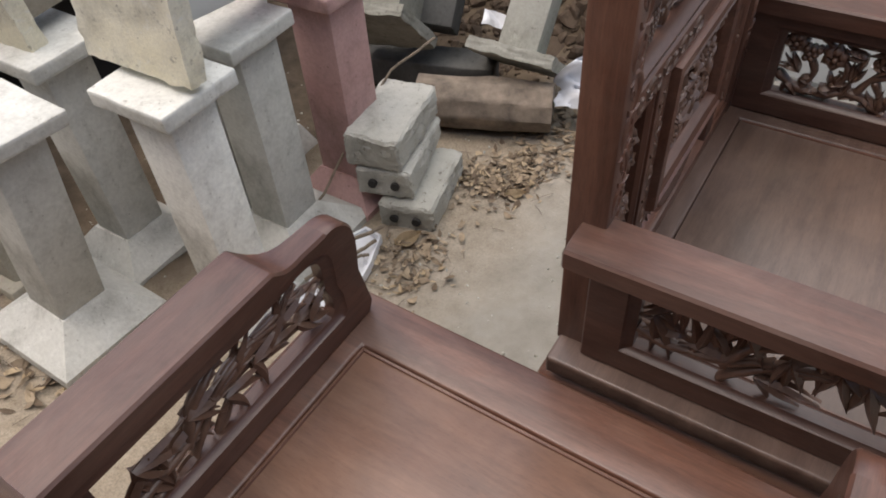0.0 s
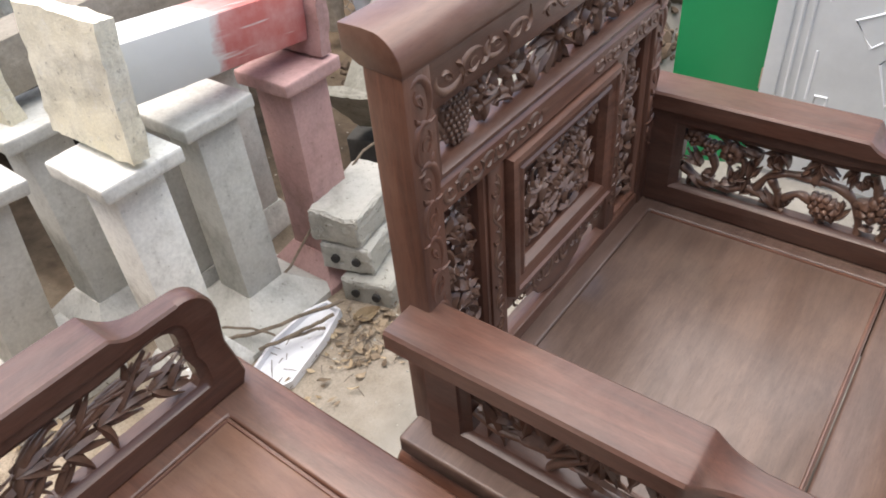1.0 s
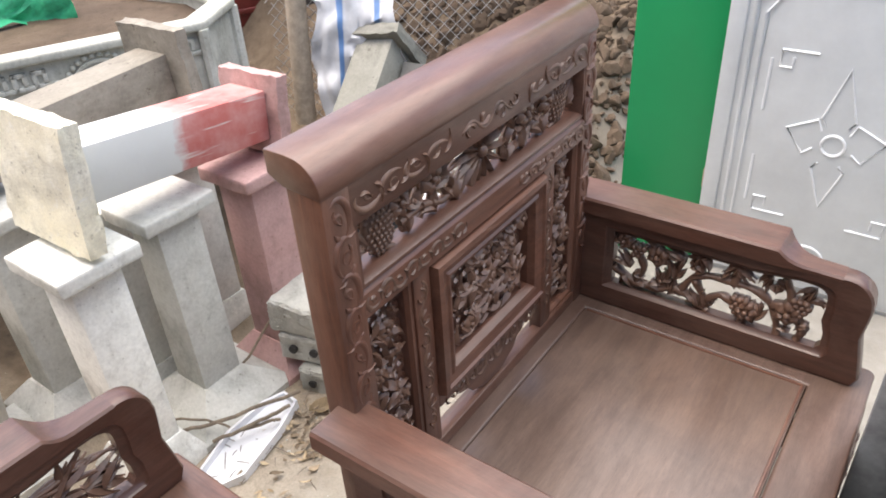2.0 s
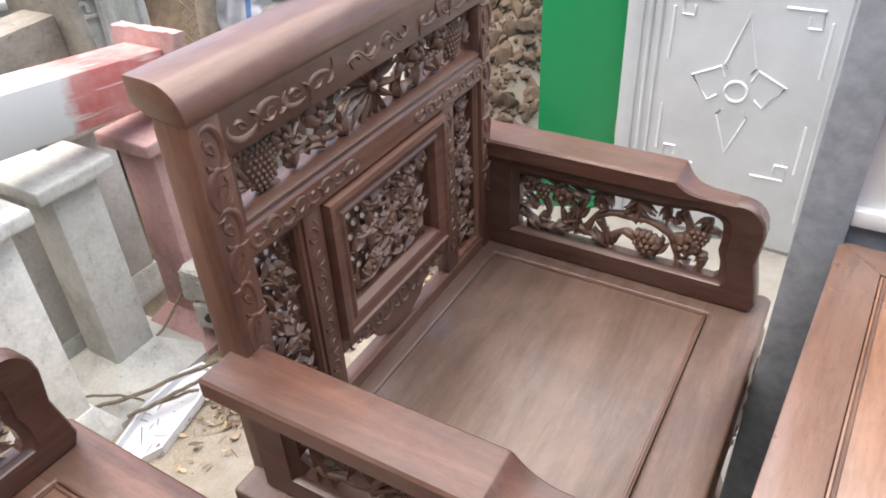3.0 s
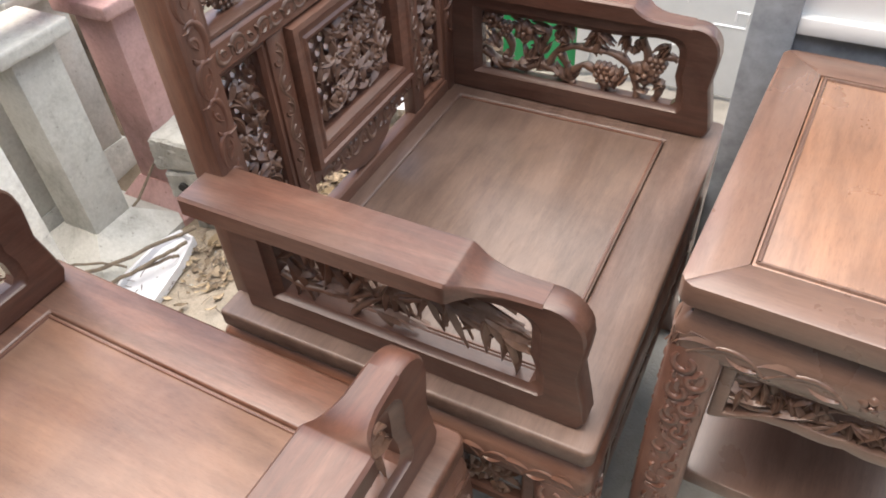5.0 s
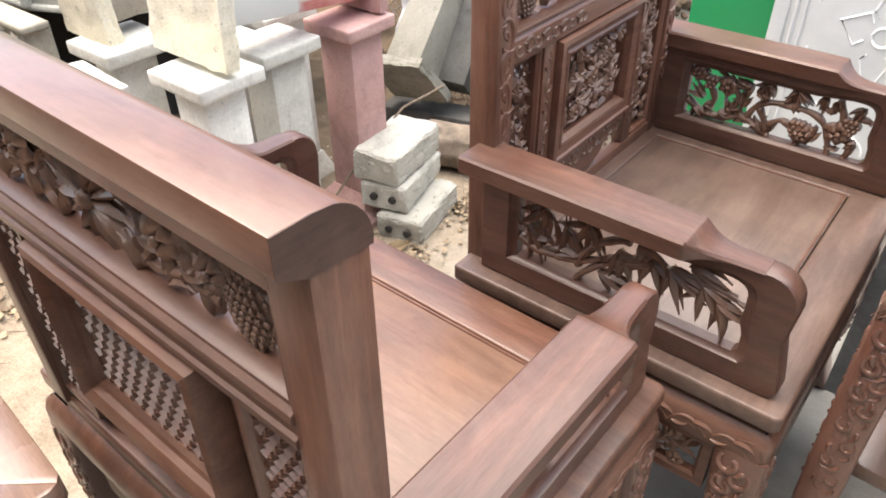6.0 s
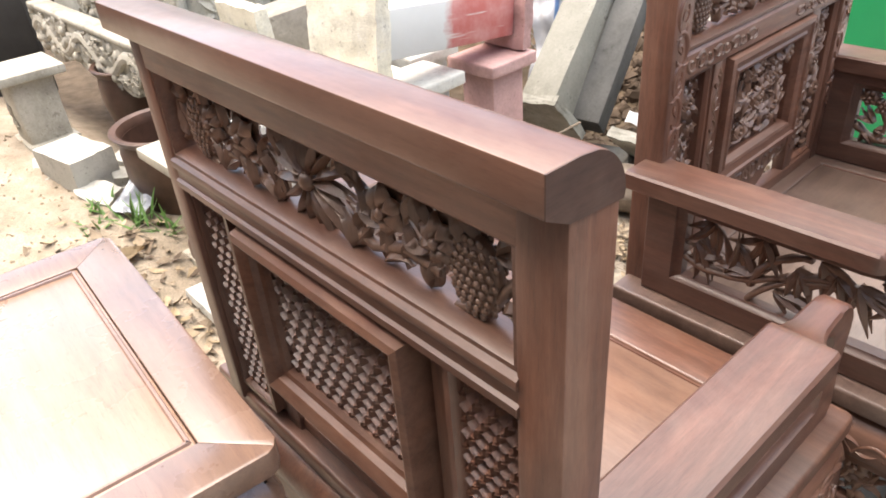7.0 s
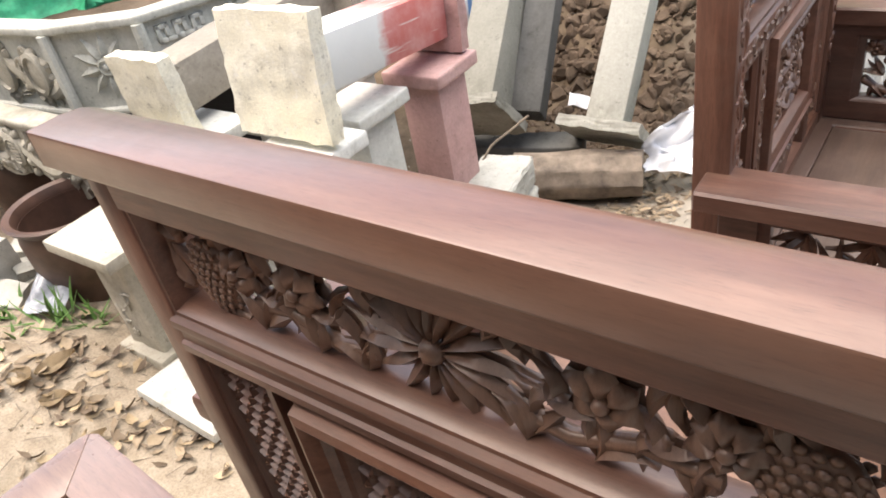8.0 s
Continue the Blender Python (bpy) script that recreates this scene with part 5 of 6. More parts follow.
for k in range(14):
    add(md, blade((rnd.uniform(-0.05, 0.05), rnd.uniform(-0.05, 0.05), 0), rnd.uniform(0, 6.3), 0.05, 0.028, 0.014, 1.0))
part("medallion_relief", on_side(rim[2], rim[3], md, 0.5, 0.58), trough_concrete, trough)


def dragon_relief(w, h, seed, count):
    """Coils, scales and clouds in high relief."""
    r = random.Random(seed)
    bm = bmesh.new()
    add(bm, tube([(w * i / 40, h * (0.5 + 0.28 * math.sin(11 * i / 40 * w)), 0.004) for i in range(41)], 0.028, 8, 0.8))
    for i in range(count):
        x, y = w * r.random(), h * r.uniform(0.1, 0.9)
        q = i % 4
        if q == 0:
            rad = r.uniform(0.025, 0.04)
            pts = [(x + rad * (1 - 0.75 * k / 14) * math.cos(k * 0.75), y + rad * (1 - 0.75 * k / 14) * math.sin(k * 0.75), 0.01) for k in range(15)]
            add(bm, tube(pts, 0.0085, 6))
        elif q == 1:
            add(bm, ball((x, y, 0.004), r.uniform(0.016, 0.032), 2))
        else:
            for k in range(4):
                add(bm, blade((x, y, 0.004), r.uniform(0, 6.3), r.uniform(0.04, 0.07), 0.026, 0.016, r.uniform(-1, 1)))
    return bm


part("dragon_relief", on_side(rim[0], rim[1], dragon_relief(1.1, 0.26, 3, 60), 0.22, 0.43), relief_concrete, trough)
for k, s in enumerate((0.74, 0.9)):
    o = lathe([(0.085, 0.0), (0.085, 0.02), (0.07, 0.024), (0.066, 0.012), (0.03, 0.018), (0.0, 0.018)], 24, False)
    o.transform(Matrix.Diagonal((0.72, 1, 1, 1)))
    part("medallion_relief", on_side(rim[0], rim[1], o, s, 0.57, 0.012), relief_concrete, trough)

apron = thing("relief_planter", "weathered concrete planter with dragon relief apron", "planter", pose(-0.06, -0.04, -0.08))
edge = [(-2.12, 0.50)]
for k in range(33):
    u = k / 32
    edge.append((-2.12 - 1.9 * u, 0.265 + 0.035 * math.cos(u * 25) - 0.02 * math.sin(u * 9)))
edge.append((-4.02, 0.50))
part("apron", ripple(prism(edge, 0.20, 0.30, "xz"), 0.006, 12), relief_concrete, apron)
part("ledge", bevel(box(-4.02, -2.09, 0.185, 0.29, 0.485, 0.515), 0.010, 3), relief_concrete, apron)
part("dragon_relief", on_side((-4.0, 0.20), (-2.12, 0.20), dragon_relief(1.85, 0.22, 9, 170), 0.0, 0.27, 0.012), relief_concrete, apron)
sh = lathe([(0.06, -0.002), (0.06, 0.02), (0.05, 0.024), (0.046, 0.014), (0.0, 0.014)], 24, False)
for k in range(5):
    add(sh, box(-0.032 + 0.004 * abs(k - 2), 0.032 - 0.004 * abs(k - 2), -0.036 + 0.016 * k, -0.028 + 0.016 * k, 0.01, 0.022))
part("medallion_relief", on_side((-4.0, 0.20), (-2.12, 0.20), sh, 0.72, 0.385, 0.02), relief_concrete, apron)


def pedestal(name, label, x, y, z1, cap, shaft, mat, z0=None, cap_y=None):
    z0 = ground_z(x, y) - 0.02 if z0 is None else z0
    p = thing(name, label, "pedestal", pose(x, y, z0), "concrete pedestals")
    h = z1 - z0
    cy = cap_y or cap
    part("cap", ripple(bevel(box(-cap, cap, -cy, cy, h - 0.04, h), 0.006), 0.003, 15, x), mat, p)
    bm = box(-shaft, shaft, -shaft * cy / cap, shaft * cy / cap, 0.05, h - 0.04, 0.012)
    bmesh.ops.subdivide_edges(bm, edges=bm.edges[:], cuts=3, use_grid_fill=True)
    part("shaft", ripple(bm, 0.006, 18, y), mat, p)
    part("foot", ripple(bevel(box(-shaft - 0.03, shaft + 0.03, -shaft - 0.02, shaft + 0.02, 0, 0.06), 0.008), 0.004, 15, y), mat, p)
    c = flower_panel(shaft * 1.3, 0.2, 7, 5)
    c.transform(Matrix.Translation((-shaft * 0.65, -shaft * cy / cap, 0.10)) @ Matrix.Rotation(radians(90), 4, "X"))
    part("carving", c, mat, p)
    return p


pedestal("pedestal", "cream concrete pedestal with a flat square cap", -1.77, -0.07, 0.305, 0.165, 0.085, relief_concrete, cap_y=0.135)
pedestal("pedestal", "weathered concrete pedestal under the planter", -3.13, -0.20, 0.36, 0.145, 0.095, relief_concrete)


def pot(label, x, y, z1, r, depth):
    z0 = z1 - depth
    prof = [(r * 0.55, 0), (r * 0.72, depth * 0.15), (r * 0.92, depth * 0.55), (r * 0.93, depth * 0.8), (r * 0.88, depth * 0.9), (r * 0.98, depth * 0.94), (r * 1.04, depth * 0.985), (r * 1.0, depth), (r * 0.9, depth * 0.985), (r * 0.84, depth * 0.9), (r * 0.86, depth * 0.6), (r * 0.5, depth * 0.1), (0.01, depth * 0.08)]
    p = thing("plant_pot", label, "pot", pose(x, y, z0), "clay pots")
    part("body", lathe(prof[:5] + [(r * 0.84, depth * 0.9)] + prof[10:], 40), clay, p)
    part("rim", lathe([(r * 0.85, depth * 0.895), (r * 0.90, depth * 0.90)] + prof[5:9] + [(r * 0.85, depth * 0.93), (r * 0.85, depth * 0.895)], 40, False), clay, p)
    return p


pot("brown glazed clay pot, empty", -2.26, 0.035, 0.235, 0.205, 0.42)
pot("tall brown glazed clay pot under the planter", -3.13, 0.26, 0.25, 0.17, 0.42)

hb = thing("concrete_block", "broken concrete block dusted white on the sand", "concrete block", pose(-2.625, -0.236, -0.040, 0, 0, 10))
bm = box(-0.145, 0.145, -0.095, 0.095, 0, 0.155)
bmesh.ops.subdivide_edges(bm, edges=bm.edges[:], cuts=8, use_grid_fill=True)
part("body", ripple(ripple(bm, 0.006, 9, 2), 0.004, 35, 1), block_concrete, hb, smooth=20)
bm = box(-0.20, 0.20, -0.15, 0.15, 0, 0.06)
bmesh.ops.subdivide_edges(bm, edges=bm.edges[:], cuts=8, use_grid_fill=True)
solo("concrete_slab", ripple(ripple(bm, 0.012, 8, 5), 0.006, 30, 3), relief_concrete, "broken concrete slab under a block, half sunk in sand", "slab", pose(-2.60, -0.25, -0.10, 0, 0, 16))
for k, (x, y, z, a, l) in enumerate(((-2.60, -0.01, -0.10, 30, 0.2), (-2.80, -0.30, -0.10, -20, 0.22), (-2.47, -0.06, -0.12, 60, 0.2), (-2.42, -0.25, -0.11, 25, 0.18))):
    bm = box(-l / 2, l / 2, -0.06, 0.06, 0, 0.11)
    bmesh.ops.subdivide_edges(bm, edges=bm.edges[:], cuts=6, use_grid_fill=True)
    solo("concrete_rubble", ripple(ripple(bm, 0.03, 7, k), 0.008, 30, k), block_concrete, "broken lump of grey concrete on sand", "rubble", pose(x, y, z, 4, 8, a), "concrete rubble")



# ---- rubble bank, litter ----
def rocks(seed, count, area, size, lift=0.0):
    r = random.Random(seed)
    verts, faces = [], []
    base = bmesh.new()
    bmesh.ops.create_icosphere(base, subdivisions=2, radius=1)
    bv = [v.co.copy() for v in base.verts]
    bf = [[v.index for v in f.verts] for f in base.faces]
    base.free()
    for k in range(count):
        x, y = r.uniform(*area[0]), r.uniform(*area[1])
        z = ground_z(x, y) + lift
        s = size * r.uniform(0.35, 1.0) ** 1.5
        off = Vector((r.uniform(0, 99), r.uniform(0, 99), 0))
        m = Euler((r.uniform(0, 6), r.uniform(0, 6), r.uniform(0, 6))).to_matrix()
        st = Vector((r.uniform(0.7, 1.2), r.uniform(0.7, 1.2), r.uniform(0.5, 0.9)))
        n = len(verts)
        cuts = [(Vector((r.uniform(-1, 1), r.uniform(-1, 1), r.uniform(-1, 1))).normalized(), r.uniform(0.45, 0.8)) for q in range(9)]
        for c in bv:
            d = c * (1 + 0.30 * noise.noise(c * 1.3 + off) + 0.12 * noise.noise(c * 3.7 + off))
            for nrm, lim in cuts:
                over = d.dot(nrm) - lim
                if over > 0:
                    d = d - nrm * over
            p = m @ Vector((d.x * st.x, d.y * st.y, d.z * st.z)) * s
            verts.append((x + p.x, y + p.y, z + p.z))
        faces += [[n + i for i in f] for f in bf]
    me = bpy.data.meshes.new("rocks")
    me.from_pydata(verts, [], faces)
    return me


def stuff(name, me, mat, label, category):
    me.materials.append(mat)
    return tagged(new(name, me), label, category, "", "stuff")


stuff("earth_clods", rocks(1, 1700, ((-2.1, -0.46), (1.75, 3.2)), 0.058), earth, "heaped clods of brown earth and stone on the bank", "rubble")
stuff("earth_crumbs", rocks(5, 2200, ((-1.9, -0.46), (1.55, 2.9)), 0.026), earth, "small crumbs of dry earth between the clods", "rubble")
stuff("sand_clods", rocks(9, 700, ((-3.3, -1.7), (-1.3, -0.22)), 0.012), sand_clod, "small clods and crumbs of dry sand", "sand")
stuff("pebbles", rocks(2, 500, ((-1.9, -0.1), (-0.3, 1.6)), 0.008), block_concrete, "scattered small stones and crumbs", "gravel")


def litter(seed, spots, mat, size, label, flat=0.50):
    """Curled dry leaves strewn about the given spots: x, y, spread, count."""
    r = random.Random(seed)
    verts, faces = [], []
    for cx, cy, spread_x, spread_y, count in spots:
        for k in range(count):
            x, y = cx + r.gauss(0, spread_x), cy + r.gauss(0, spread_y)
            z = ground_z(x, y) + r.uniform(0.003, 0.018)
            s = size * r.uniform(0.5, 1.2)
            m = Matrix.Translation((x, y, z)) @ Euler((r.uniform(-flat, flat), r.uniform(-flat, flat), r.uniform(0, 6.3))).to_matrix().to_4x4()
            curl, wide, skew = r.uniform(-0.5, 0.9), r.uniform(0.6, 1.5), r.uniform(-0.5, 0.5)
            n = len(verts)
            for i in range(6):
                u = i / 5
                w = wide * (0.19 * math.sin(math.pi * u ** 0.8) ** 1.2 + 0.012)
                for v in (-1, 0, 1):
                    p = Vector((u - 0.5, v * w * (0.75 + 0.5 * r.random()) + skew * (u - 0.5) ** 2, 0.25 * curl * (u - 0.5) ** 2 * 4 * 0.6 + (0.10 if v else -0.02) * curl)) * s
                    verts.append(tuple(m @ p))
            for i in range(5):
                for v in range(2):
                    a = n + i * 3 + v
                    faces.append((a, a + 1, a + 4, a + 3))
    me = bpy.data.meshes.new("litter")
    me.from_pydata(verts, [], faces)
    me.shade_smooth()
    return stuff("leaf_litter", me, mat, label, "leaf litter")


litter(1, ((-0.70, 1.02, 0.06, 0.07, 260), (-0.62, 1.22, 0.08, 0.10, 160), (-0.80, 0.92, 0.07, 0.05, 110), (-0.78, 0.55, 0.06, 0.10, 120), (-0.6, 1.5, 0.1, 0.1, 120)), leaf_dry, 0.036, "small curled brown leaves beside the blocks")
litter(2, ((-0.74, 0.98, 0.08, 0.08, 50), (-0.78, 0.5, 0.08, 0.12, 40)), leaf_yellow, 0.030, "small pale dry leaves beside the blocks")
litter(3, ((-1.9, -0.33, 0.20, 0.09, 45), (-1.62, -0.38, 0.2, 0.10, 28), (-1.45, -0.33, 0.12, 0.06, 26), (-2.0, -0.36, 0.3, 0.14, 20)), leaf_dry, 0.062, "curled brown dry leaves on the sand")
litter(4, ((-2.0, -0.36, 0.3, 0.14, 40), (-1.5, -0.42, 0.2, 0.12, 30)), leaf_yellow, 0.06, "pale yellow dry leaves on the sand")


def twigs(seed, spots):
    r = random.Random(seed)
    bm = bmesh.new()
    for cx, cy, sp, count in spots:
        for k in range(count):
            x, y, a, ln = cx + r.gauss(0, sp), cy + r.gauss(0, sp), r.uniform(0, 6.28), r.uniform(0.02, 0.09)
            z = ground_z(x, y) + r.uniform(0.002, 0.016)
            d = Vector((math.cos(a), math.sin(a), r.uniform(-0.12, 0.12))) * ln
            add(bm, tube([(x, y, z), tuple(Vector((x, y, z)) + d * 0.5 + Vector((0, 0, 0.003))), tuple(Vector((x, y, z)) + d)], [0.0012, 0.0014, 0.0008], 4))
    me = bpy.data.meshes.new("twigs")
    bm.to_mesh(me)
    bm.free()
    return stuff("twigs", me, bark, "fine broken twigs among the leaves", "twigs")


twigs(6, ((-0.72, 1.0, 0.09, 70), (-0.80, 0.52, 0.09, 50), (-0.62, 1.3, 0.1, 30), (-1.7, -0.38, 0.22, 90), (-1.95, -0.33, 0.2, 60), (-1.0, 0.33, 0.1, 20), (-0.925, 0.39, 0.05, 14)))


def big_leaf(x, y, turn, size, tilt=8):
    bm = bmesh.new()
    rows = []
    for i in range(9):
        u = i / 8
        w = 0.30 * math.sin(math.pi * u ** 0.85) + 0.01
        rows.append([bm.verts.new(((u - 0.5) * size, v * w * size, size * (0.10 * abs(v) + 0.25 * (u - 0.5) ** 2))) for v in (-1, -0.5, 0, 0.5, 1)])
    for a, b in zip(rows, rows[1:]):
        for k in range(4):
            bm.faces.new((a[k], a[k + 1], b[k + 1], b[k]))
    bmesh.ops.solidify(bm, geom=bm.faces[:], thickness=0.0012)
    return solo("dry_leaf", bm, leaf_yellow, "large yellow dry leaf lying on sand", "leaf", pose(x, y, ground_z(x, y) + 0.012, tilt, -6, turn), "fallen yellow leaves")


for x, y, a, s in ((-1.93, -0.35, 70, 0.13), (-1.98, -0.44, 10, 0.12), (-1.83, -0.43, 40, 0.10), (-1.62, -0.46, 80, 0.09), (-0.83, 0.60, 60, 0.09), (-0.64, 0.93, 30, 0.07)):
    big_leaf(x, y, a, s)

# white foam tray with twigs, sticks
dry_bark = plain("dry_bark", (0.17, 0.135, 0.10), 0.9, 0, 0.4, 40, 0.3)
tray = thing("foam_tray", "broken white foam tray filled with twigs", "tray", pose(-0.925, 0.39, ground_z(-0.925, 0.39) + 0.005, 4, 0, 8))
out = [(-0.055, -0.18), (0.03, -0.185), (0.075, -0.12), (0.07, 0.05), (0.05, 0.165), (-0.01, 0.18), (-0.05, 0.12), (-0.075, -0.02)]
part("base", prism(out, 0.0, 0.008, "xy"), plastic_white, tray)
part("side", ring_prism(out, inset(out, 0.008), 0.008, 0.032, "xy"), plastic_white, tray)
r = random.Random(4)
for k, (pts, rad) in enumerate(((((-1.130, 0.370, -0.160), (-1.115, 0.570, -0.090), (-1.108, 0.770, 0.050), (-1.095, 0.950, 0.140), (-1.030, 1.110, 0.185)), 0.0045), (((-1.080, 0.250, -0.120), (-1.000, 0.340, -0.115), (-0.890, 0.570, -0.120)), 0.006), (((-1.150, 0.270, -0.120), (-1.030, 0.330, -0.110), (-0.960, 0.350, -0.120)), 0.004), (((-0.980, 0.300, -0.145), (-0.910, 0.420, -0.130), (-0.890, 0.520, -0.140)), 0.006), (((-0.950, 0.370, -0.150), (-0.890, 0.450, -0.140), (-0.880, 0.470, -0.150)), 0.005))):
    smooth_pts = []
    for a, b in zip(pts, pts[1:]):
        for q in range(5):
            smooth_pts.append(tuple(Vector(a).lerp(Vector(b), q / 5) + Vector((r.uniform(-1, 1), r.uniform(-1, 1), r.uniform(-1, 1))) * rad * 0.5))
    solo("stick", tube(smooth_pts + [pts[-1]], rad, 6), dry_bark, "thin bare brown stick among the posts", "stick", None, "loose sticks")


def crumpled(name, label, mat, m, w, h, seed, amount=0.05, category="plastic sheet"):
    bm = bmesh.new()
    bmesh.ops.create_grid(bm, x_segments=26, y_segments=26, size=0.5)
    bm.transform(Matrix.Diagonal((w, h, 1, 1)))
    for v in bm.verts:
        q = v.co * 6
        v.co += noise.noise_vector(q + Vector((seed, 0, 0))) * amount
        v.co.z += abs(noise.noise(v.co * 14 + Vector((0, seed, 0)))) * amount * 0.9
    bmesh.ops.solidify(bm, geom=bm.faces[:], thickness=0.0015)
    return solo(name, bm, mat, label, category, m, "", "", 60)


crumpled("plastic_bag", "crumpled white plastic bag on the ground", plastic_white, pose(-0.62, 1.44, -0.04, 50, 25, 40), 0.17, 0.28, 3, 0.13)
crumpled("plastic_bag", "small crumpled white plastic scrap on a post plate", plastic_white, pose(-1.0, 1.45, 0.075, 35, 20, 30), 0.075, 0.06, 8, 0.05)
crumpled("plastic_bag", "crumpled clear plastic bag on sand", plain("clear_plastic", (0.34, 0.36, 0.40), 0.15, 0, 0.4, 20), pose(-2.22, -0.17, -0.01, 20, 15, 30), 0.16, 0.16, 12, 0.05)


# small green weeds
def weed(x, y, seed, count, size):
    r = random.Random(seed)
    bm = bmesh.new()
    for k in range(count):
        b = blade((0, 0, 0), 0, size * r.uniform(0.5, 1), 0.014, 0.002, r.uniform(-0.4, 0.4), 5)
        b.transform(Matrix.Rotation(r.uniform(0, 6.3), 4, "Z") @ Matrix.Rotation(-r.uniform(0.4, 1.3), 4, "Y"))
        add(bm, b, Matrix.Translation((r.gauss(0, 0.03), r.gauss(0, 0.03), 0)))
    return solo("weed", bm, leaf_green, "small tuft of green weeds on sand", "weed", pose(x, y, ground_z(x, y) - 0.003), "weeds", "stuff")


for k, (x, y, c, q) in enumerate(((-2.15, -0.20, 22, 0.16), (-2.33, -0.30, 12, 0.08), (-2.05, -0.12, 16, 0.13), (-2.2, -0.33, 10, 0.07))):
    weed(x, y, k, c, q)


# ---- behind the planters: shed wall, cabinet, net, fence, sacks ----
# far wall with its shade painted in as near-black
solo("wall_west", box(-6.6, -6.4, -3.2, 4.2, -0.2, 1.5), dark_void, "near-black wall far behind the planters, shade in its colour", "wall", kind="structure")

cab = thing("cabinet", "red lacquered wooden cabinet behind the planter", "cabinet", pose(-3.95, 2.50, -0.1, 0, 0, 62))
part("body", box(-0.75, 0.75, -0.25, 0.25, 0.0, 1.35, 0.006), red_wood, cab)
for k in range(3):
    x = -0.5 + 0.5 * k
    d = part("door", box(x - 0.235, x + 0.235, -0.275, -0.25, 0.15, 1.25, 0.004), red_wood, cab)
    part("door_panel", frame_of(-0.010, 0.010, -0.18, 0.18, 0.25, 1.15, 0.035, 0.006), red_wood, d).matrix_basis = Matrix.Translation((x, -0.282, 0)) @ Matrix.Rotation(radians(90), 4, "Z")

crumpled("shade_net", "green plastic net draped behind the planter", plain("green_net", (0.03, 0.33, 0.16), 0.6, 0, 0.3, 30), pose(-3.05, 0.80, 0.80, 70, 0, 62), 1.0, 0.45, 6, 0.10, "net")
rose = bmesh.new()
for k in range(16):
    add(rose, blade((0, 0, 0.004 * k), k * 2.4, 0.055 - 0.002 * k, 0.045, 0.01, 0.6))
solo("artificial_flower", rose, plain("red_petals", (0.32, 0.02, 0.03), 0.6), "dark red artificial flower on the green net", "flower", pose(-2.72, 0.70, 0.80, 60, 0, 40))

pole = solo("fence_pole", ripple(tube([(-2.30, 2.05, -0.1), (-2.28, 2.10, 0.6), (-2.33, 2.16, 1.3)], [0.055, 0.05, 0.045], 12), 0.006, 9), plain("pale_bare_wood", (0.40, 0.33, 0.25), 0.85, 0, 0.3, 25, 0.4), "pale bare wooden fence pole", "pole")
mesh_f = thing("wire_fence", "rusty chain-link wire fence", "fence", pose(-2.35, 2.12, -0.1, 0, 0, 25))
for d in (1, -1):
    bm = bmesh.new()
    for k in range(-26, 30):
        x = k * 0.06
        pts = []
        for q in range(31):
            px = x + d * (q * 0.055 - 0.8)
            if -0.15 < px < 1.25:
                pts.append((px, 0.004 * math.sin(q * 3.14 + k) * d, q * 0.055))
        if len(pts) > 2:
            add(bm, tube(pts, 0.0022, 4))
    tagged(part("wire", bm, plain("galvanised_wire", (0.35, 0.34, 0.32), 0.5, 0.6), mesh_f), kind="stuff")
# added low sheet: near-black in place of the shade behind the pedestal
solo("dark_sheet", box(-0.62, 0.62, -0.03, 0.03, 0, 0.72, 0.01), dark_void, "near-black sheet that stands in for shade behind the planter", "cloth", pose(-4.6, -0.3, -0.12, 0, 0, 50))
solo("dark_sheet", box(-2.9, -0.9, 2.75, 2.80, -0.1, 1.9), dark_void, "dark cloth hung behind the wire fence", "cloth")

def stripes():
    m, t, b = material("striped_woven_plastic", 0.5)
    w = node(t, "ShaderNodeTexWave", Scale=2.2, Distortion=4.0)
    t.links.new(coords(t, (1, 0.2, 1)), w.inputs["Vector"])
    c = ramp(t, w.outputs["Fac"], [(0.92, (0.62, 0.63, 0.65)), (0.97, (0.12, 0.24, 0.48))])
    t.links.new(mixed(t, 0.6, c, ramp(t, noise_of(t, coords(t), 18), [(0.3, (0.6, 0.6, 0.6)), (0.7, (1, 1, 1))]), "MULTIPLY"), b.inputs["Base Color"])
    return m


sack_cloth = stripes()
crumpled("tarpaulin", "blue and white striped woven plastic tarpaulin", sack_cloth, pose(-1.52, 1.68, 0.46, 78, 0, 28), 0.36, 0.9, 4, 0.06, "tarpaulin")
crumpled("plastic_bag", "blue plastic bag stuck between the posts", sack_blue, pose(-1.33, 0.62, 0.06, 80, 0, 80), 0.05, 0.10, 21, 0.02)


# ---- door ornaments ----
def ridge(pts, r=0.007, closed=False):
    return tube(pts + ([pts[0]] if closed else []), r, 6)


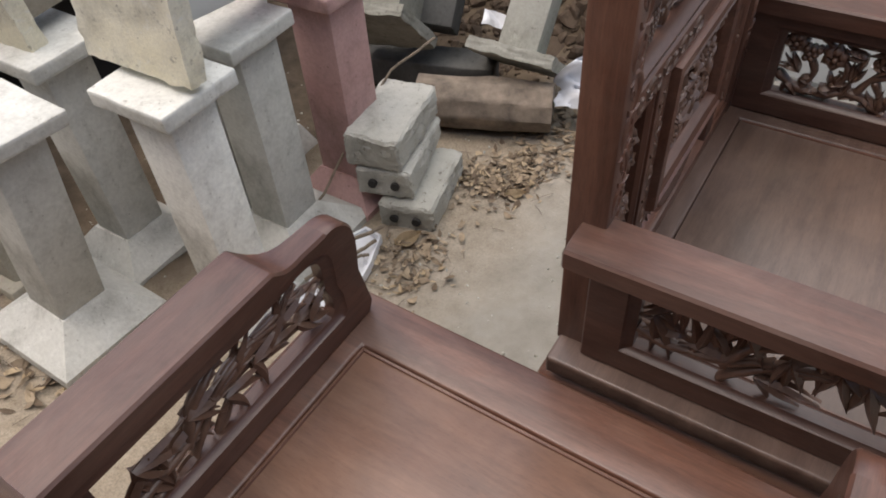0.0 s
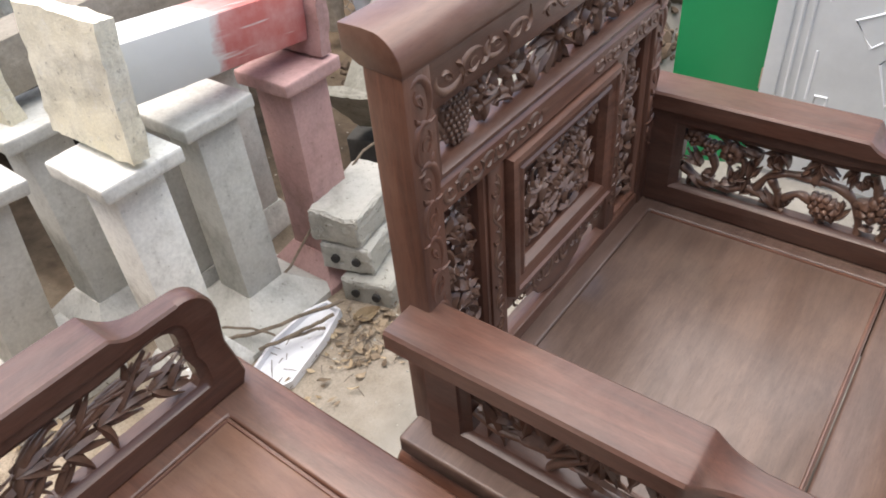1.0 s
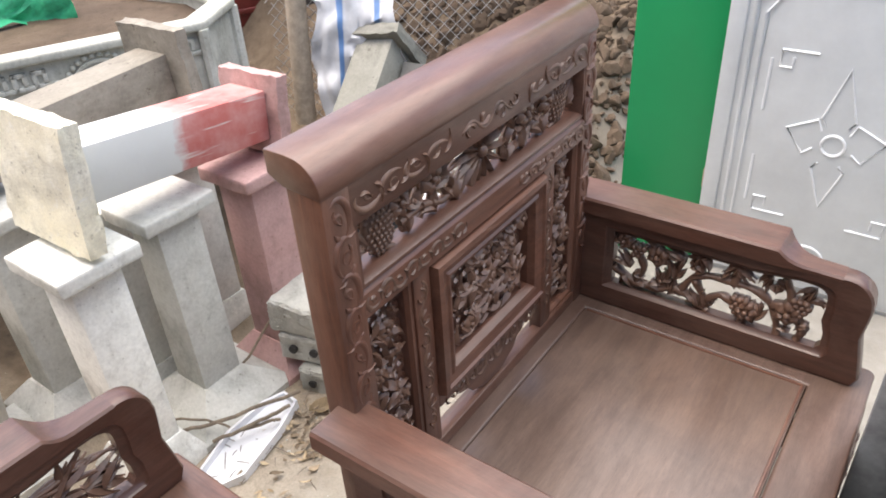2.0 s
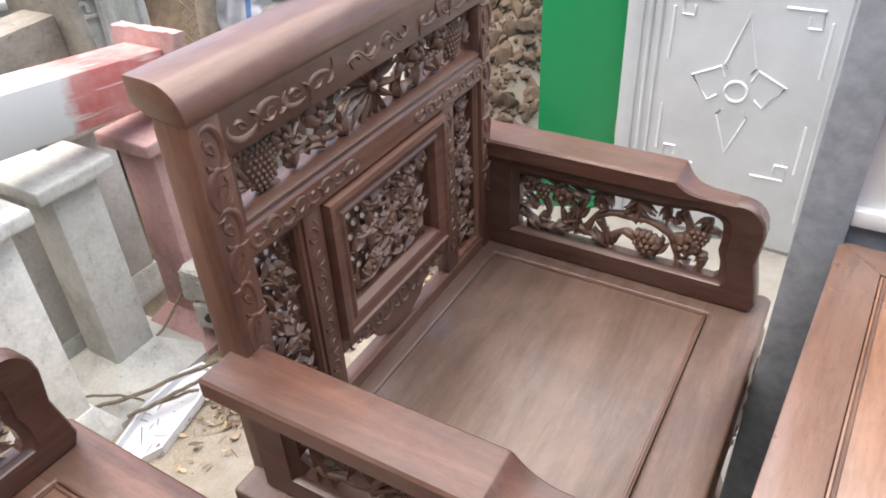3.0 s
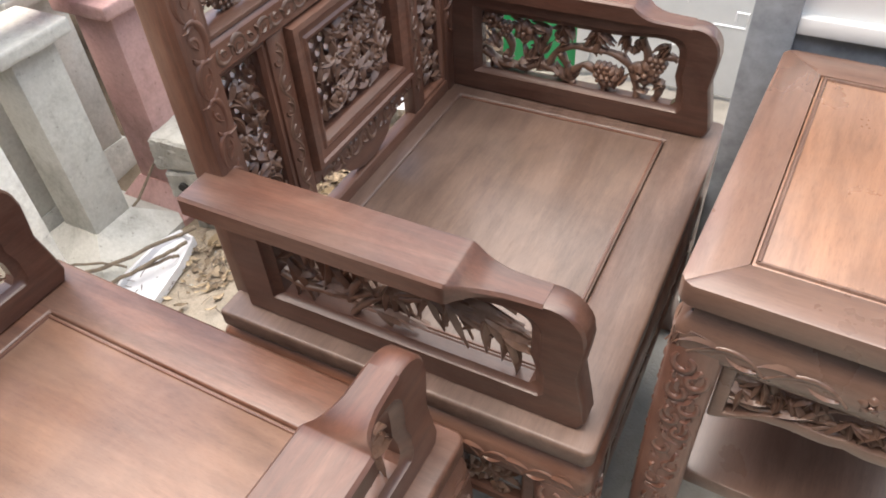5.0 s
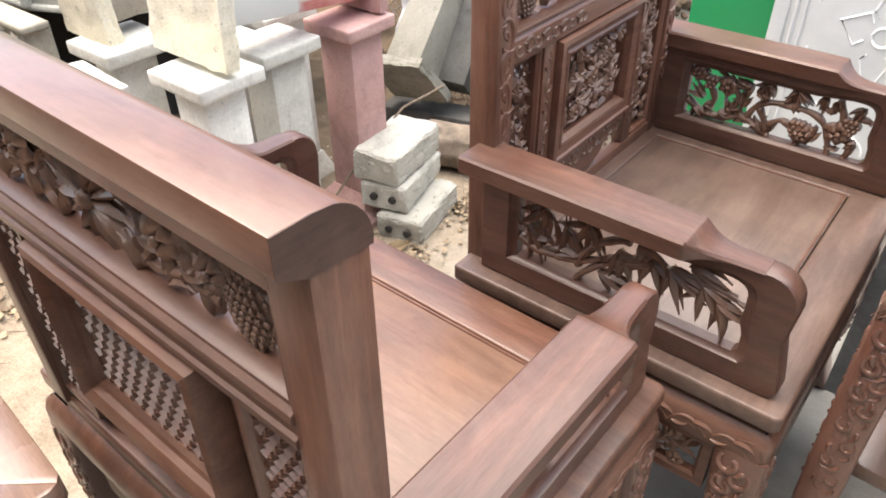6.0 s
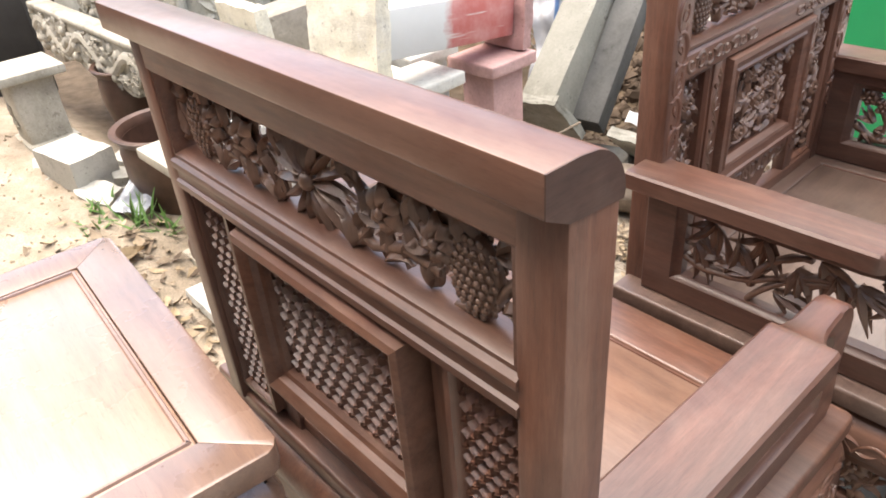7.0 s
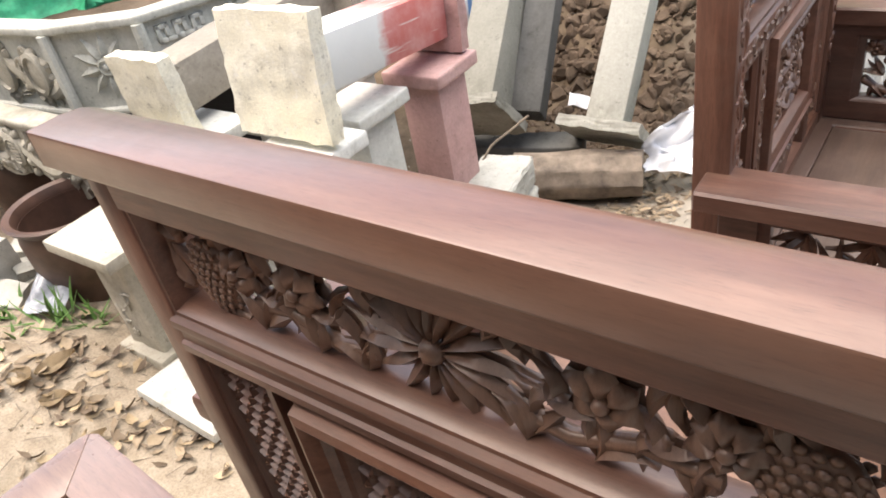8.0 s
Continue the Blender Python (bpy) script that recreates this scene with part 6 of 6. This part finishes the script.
# paler than the door sheet: the ridges' white highlights are put into the colour
highlight_steel = plain("highlight_painted_steel", (0.80, 0.82, 0.83), 0.28, 0.2, 0.05, 6.0, 0.0)
Y = -0.016
cx, cz = 0.085, 0.535
for k, (ang, ln, wd) in enumerate(((90, 0.235, 0.075), (-90, 0.205, 0.075), (14, 0.110, 0.058), (166, 0.110, 0.058))):
    a = radians(ang)
    ux, uz = math.cos(a), math.sin(a)
    vx, vz = -uz, ux
    pt = lambda p, q: (cx + ux * p + vx * q, Y, cz + uz * p + vz * q)
    part("ornament", ridge([pt(0.048, -0.030), pt(0.070, -wd), pt(ln + 0.03, 0.0), pt(0.070, wd), pt(0.048, 0.030)] if abs(ang) != 90 else [pt(0.06, -0.03), pt(0.08, -0.045), pt(ln, 0.0), pt(0.08, 0.045), pt(0.06, 0.03)], 0.0040), highlight_steel, door)
part("ornament", ridge([(cx + 0.032 * math.cos(radians(a)), Y, cz + 0.032 * math.sin(radians(a))) for a in range(0, 360, 20)], 0.0050, True), highlight_steel, door)
for sx in (-1, 1):
    for z, d in ((0.80, 1), (0.27, -1)):
        x = cx + sx * 0.19
        part("ornament", ridge([(x - sx * 0.10, Y, z), (x, Y, z), (x, Y, z - d * 0.05), (x - sx * 0.035, Y, z - d * 0.05), (x - sx * 0.035, Y, z - d * 0.02)], 0.0040), highlight_steel, door)
        part("ornament", ridge([(x + sx * 0.025, Y, z - d * 0.03), (x + sx * 0.025, Y, z - d * 0.19)], 0.0040), highlight_steel, door)
part("panel_edge", ridge([(cx - 0.28, Y, 0.10), (cx - 0.28, Y, 0.93), (cx - 0.20, Y, 1.02), (cx + 0.20, Y, 1.02), (cx + 0.28, Y, 0.93), (cx + 0.28, Y, 0.10)], 0.008), grey_steel, door)
part("panel_edge", ridge([(cx - 0.25, Y, 0.13), (cx - 0.25, Y, 0.90), (cx - 0.19, Y, 0.98), (cx + 0.19, Y, 0.98), (cx + 0.25, Y, 0.90), (cx + 0.25, Y, 0.13)], 0.006), grey_steel, door)
for z in (0.12, 1.13):
    part("ornament", ridge([(cx + 0.06 * math.cos(radians(a)), Y, z + (1 if z < 0.5 else -1) * 0.06 * math.sin(radians(a))) for a in range(0, 181, 15)], 0.0045), highlight_steel, door)
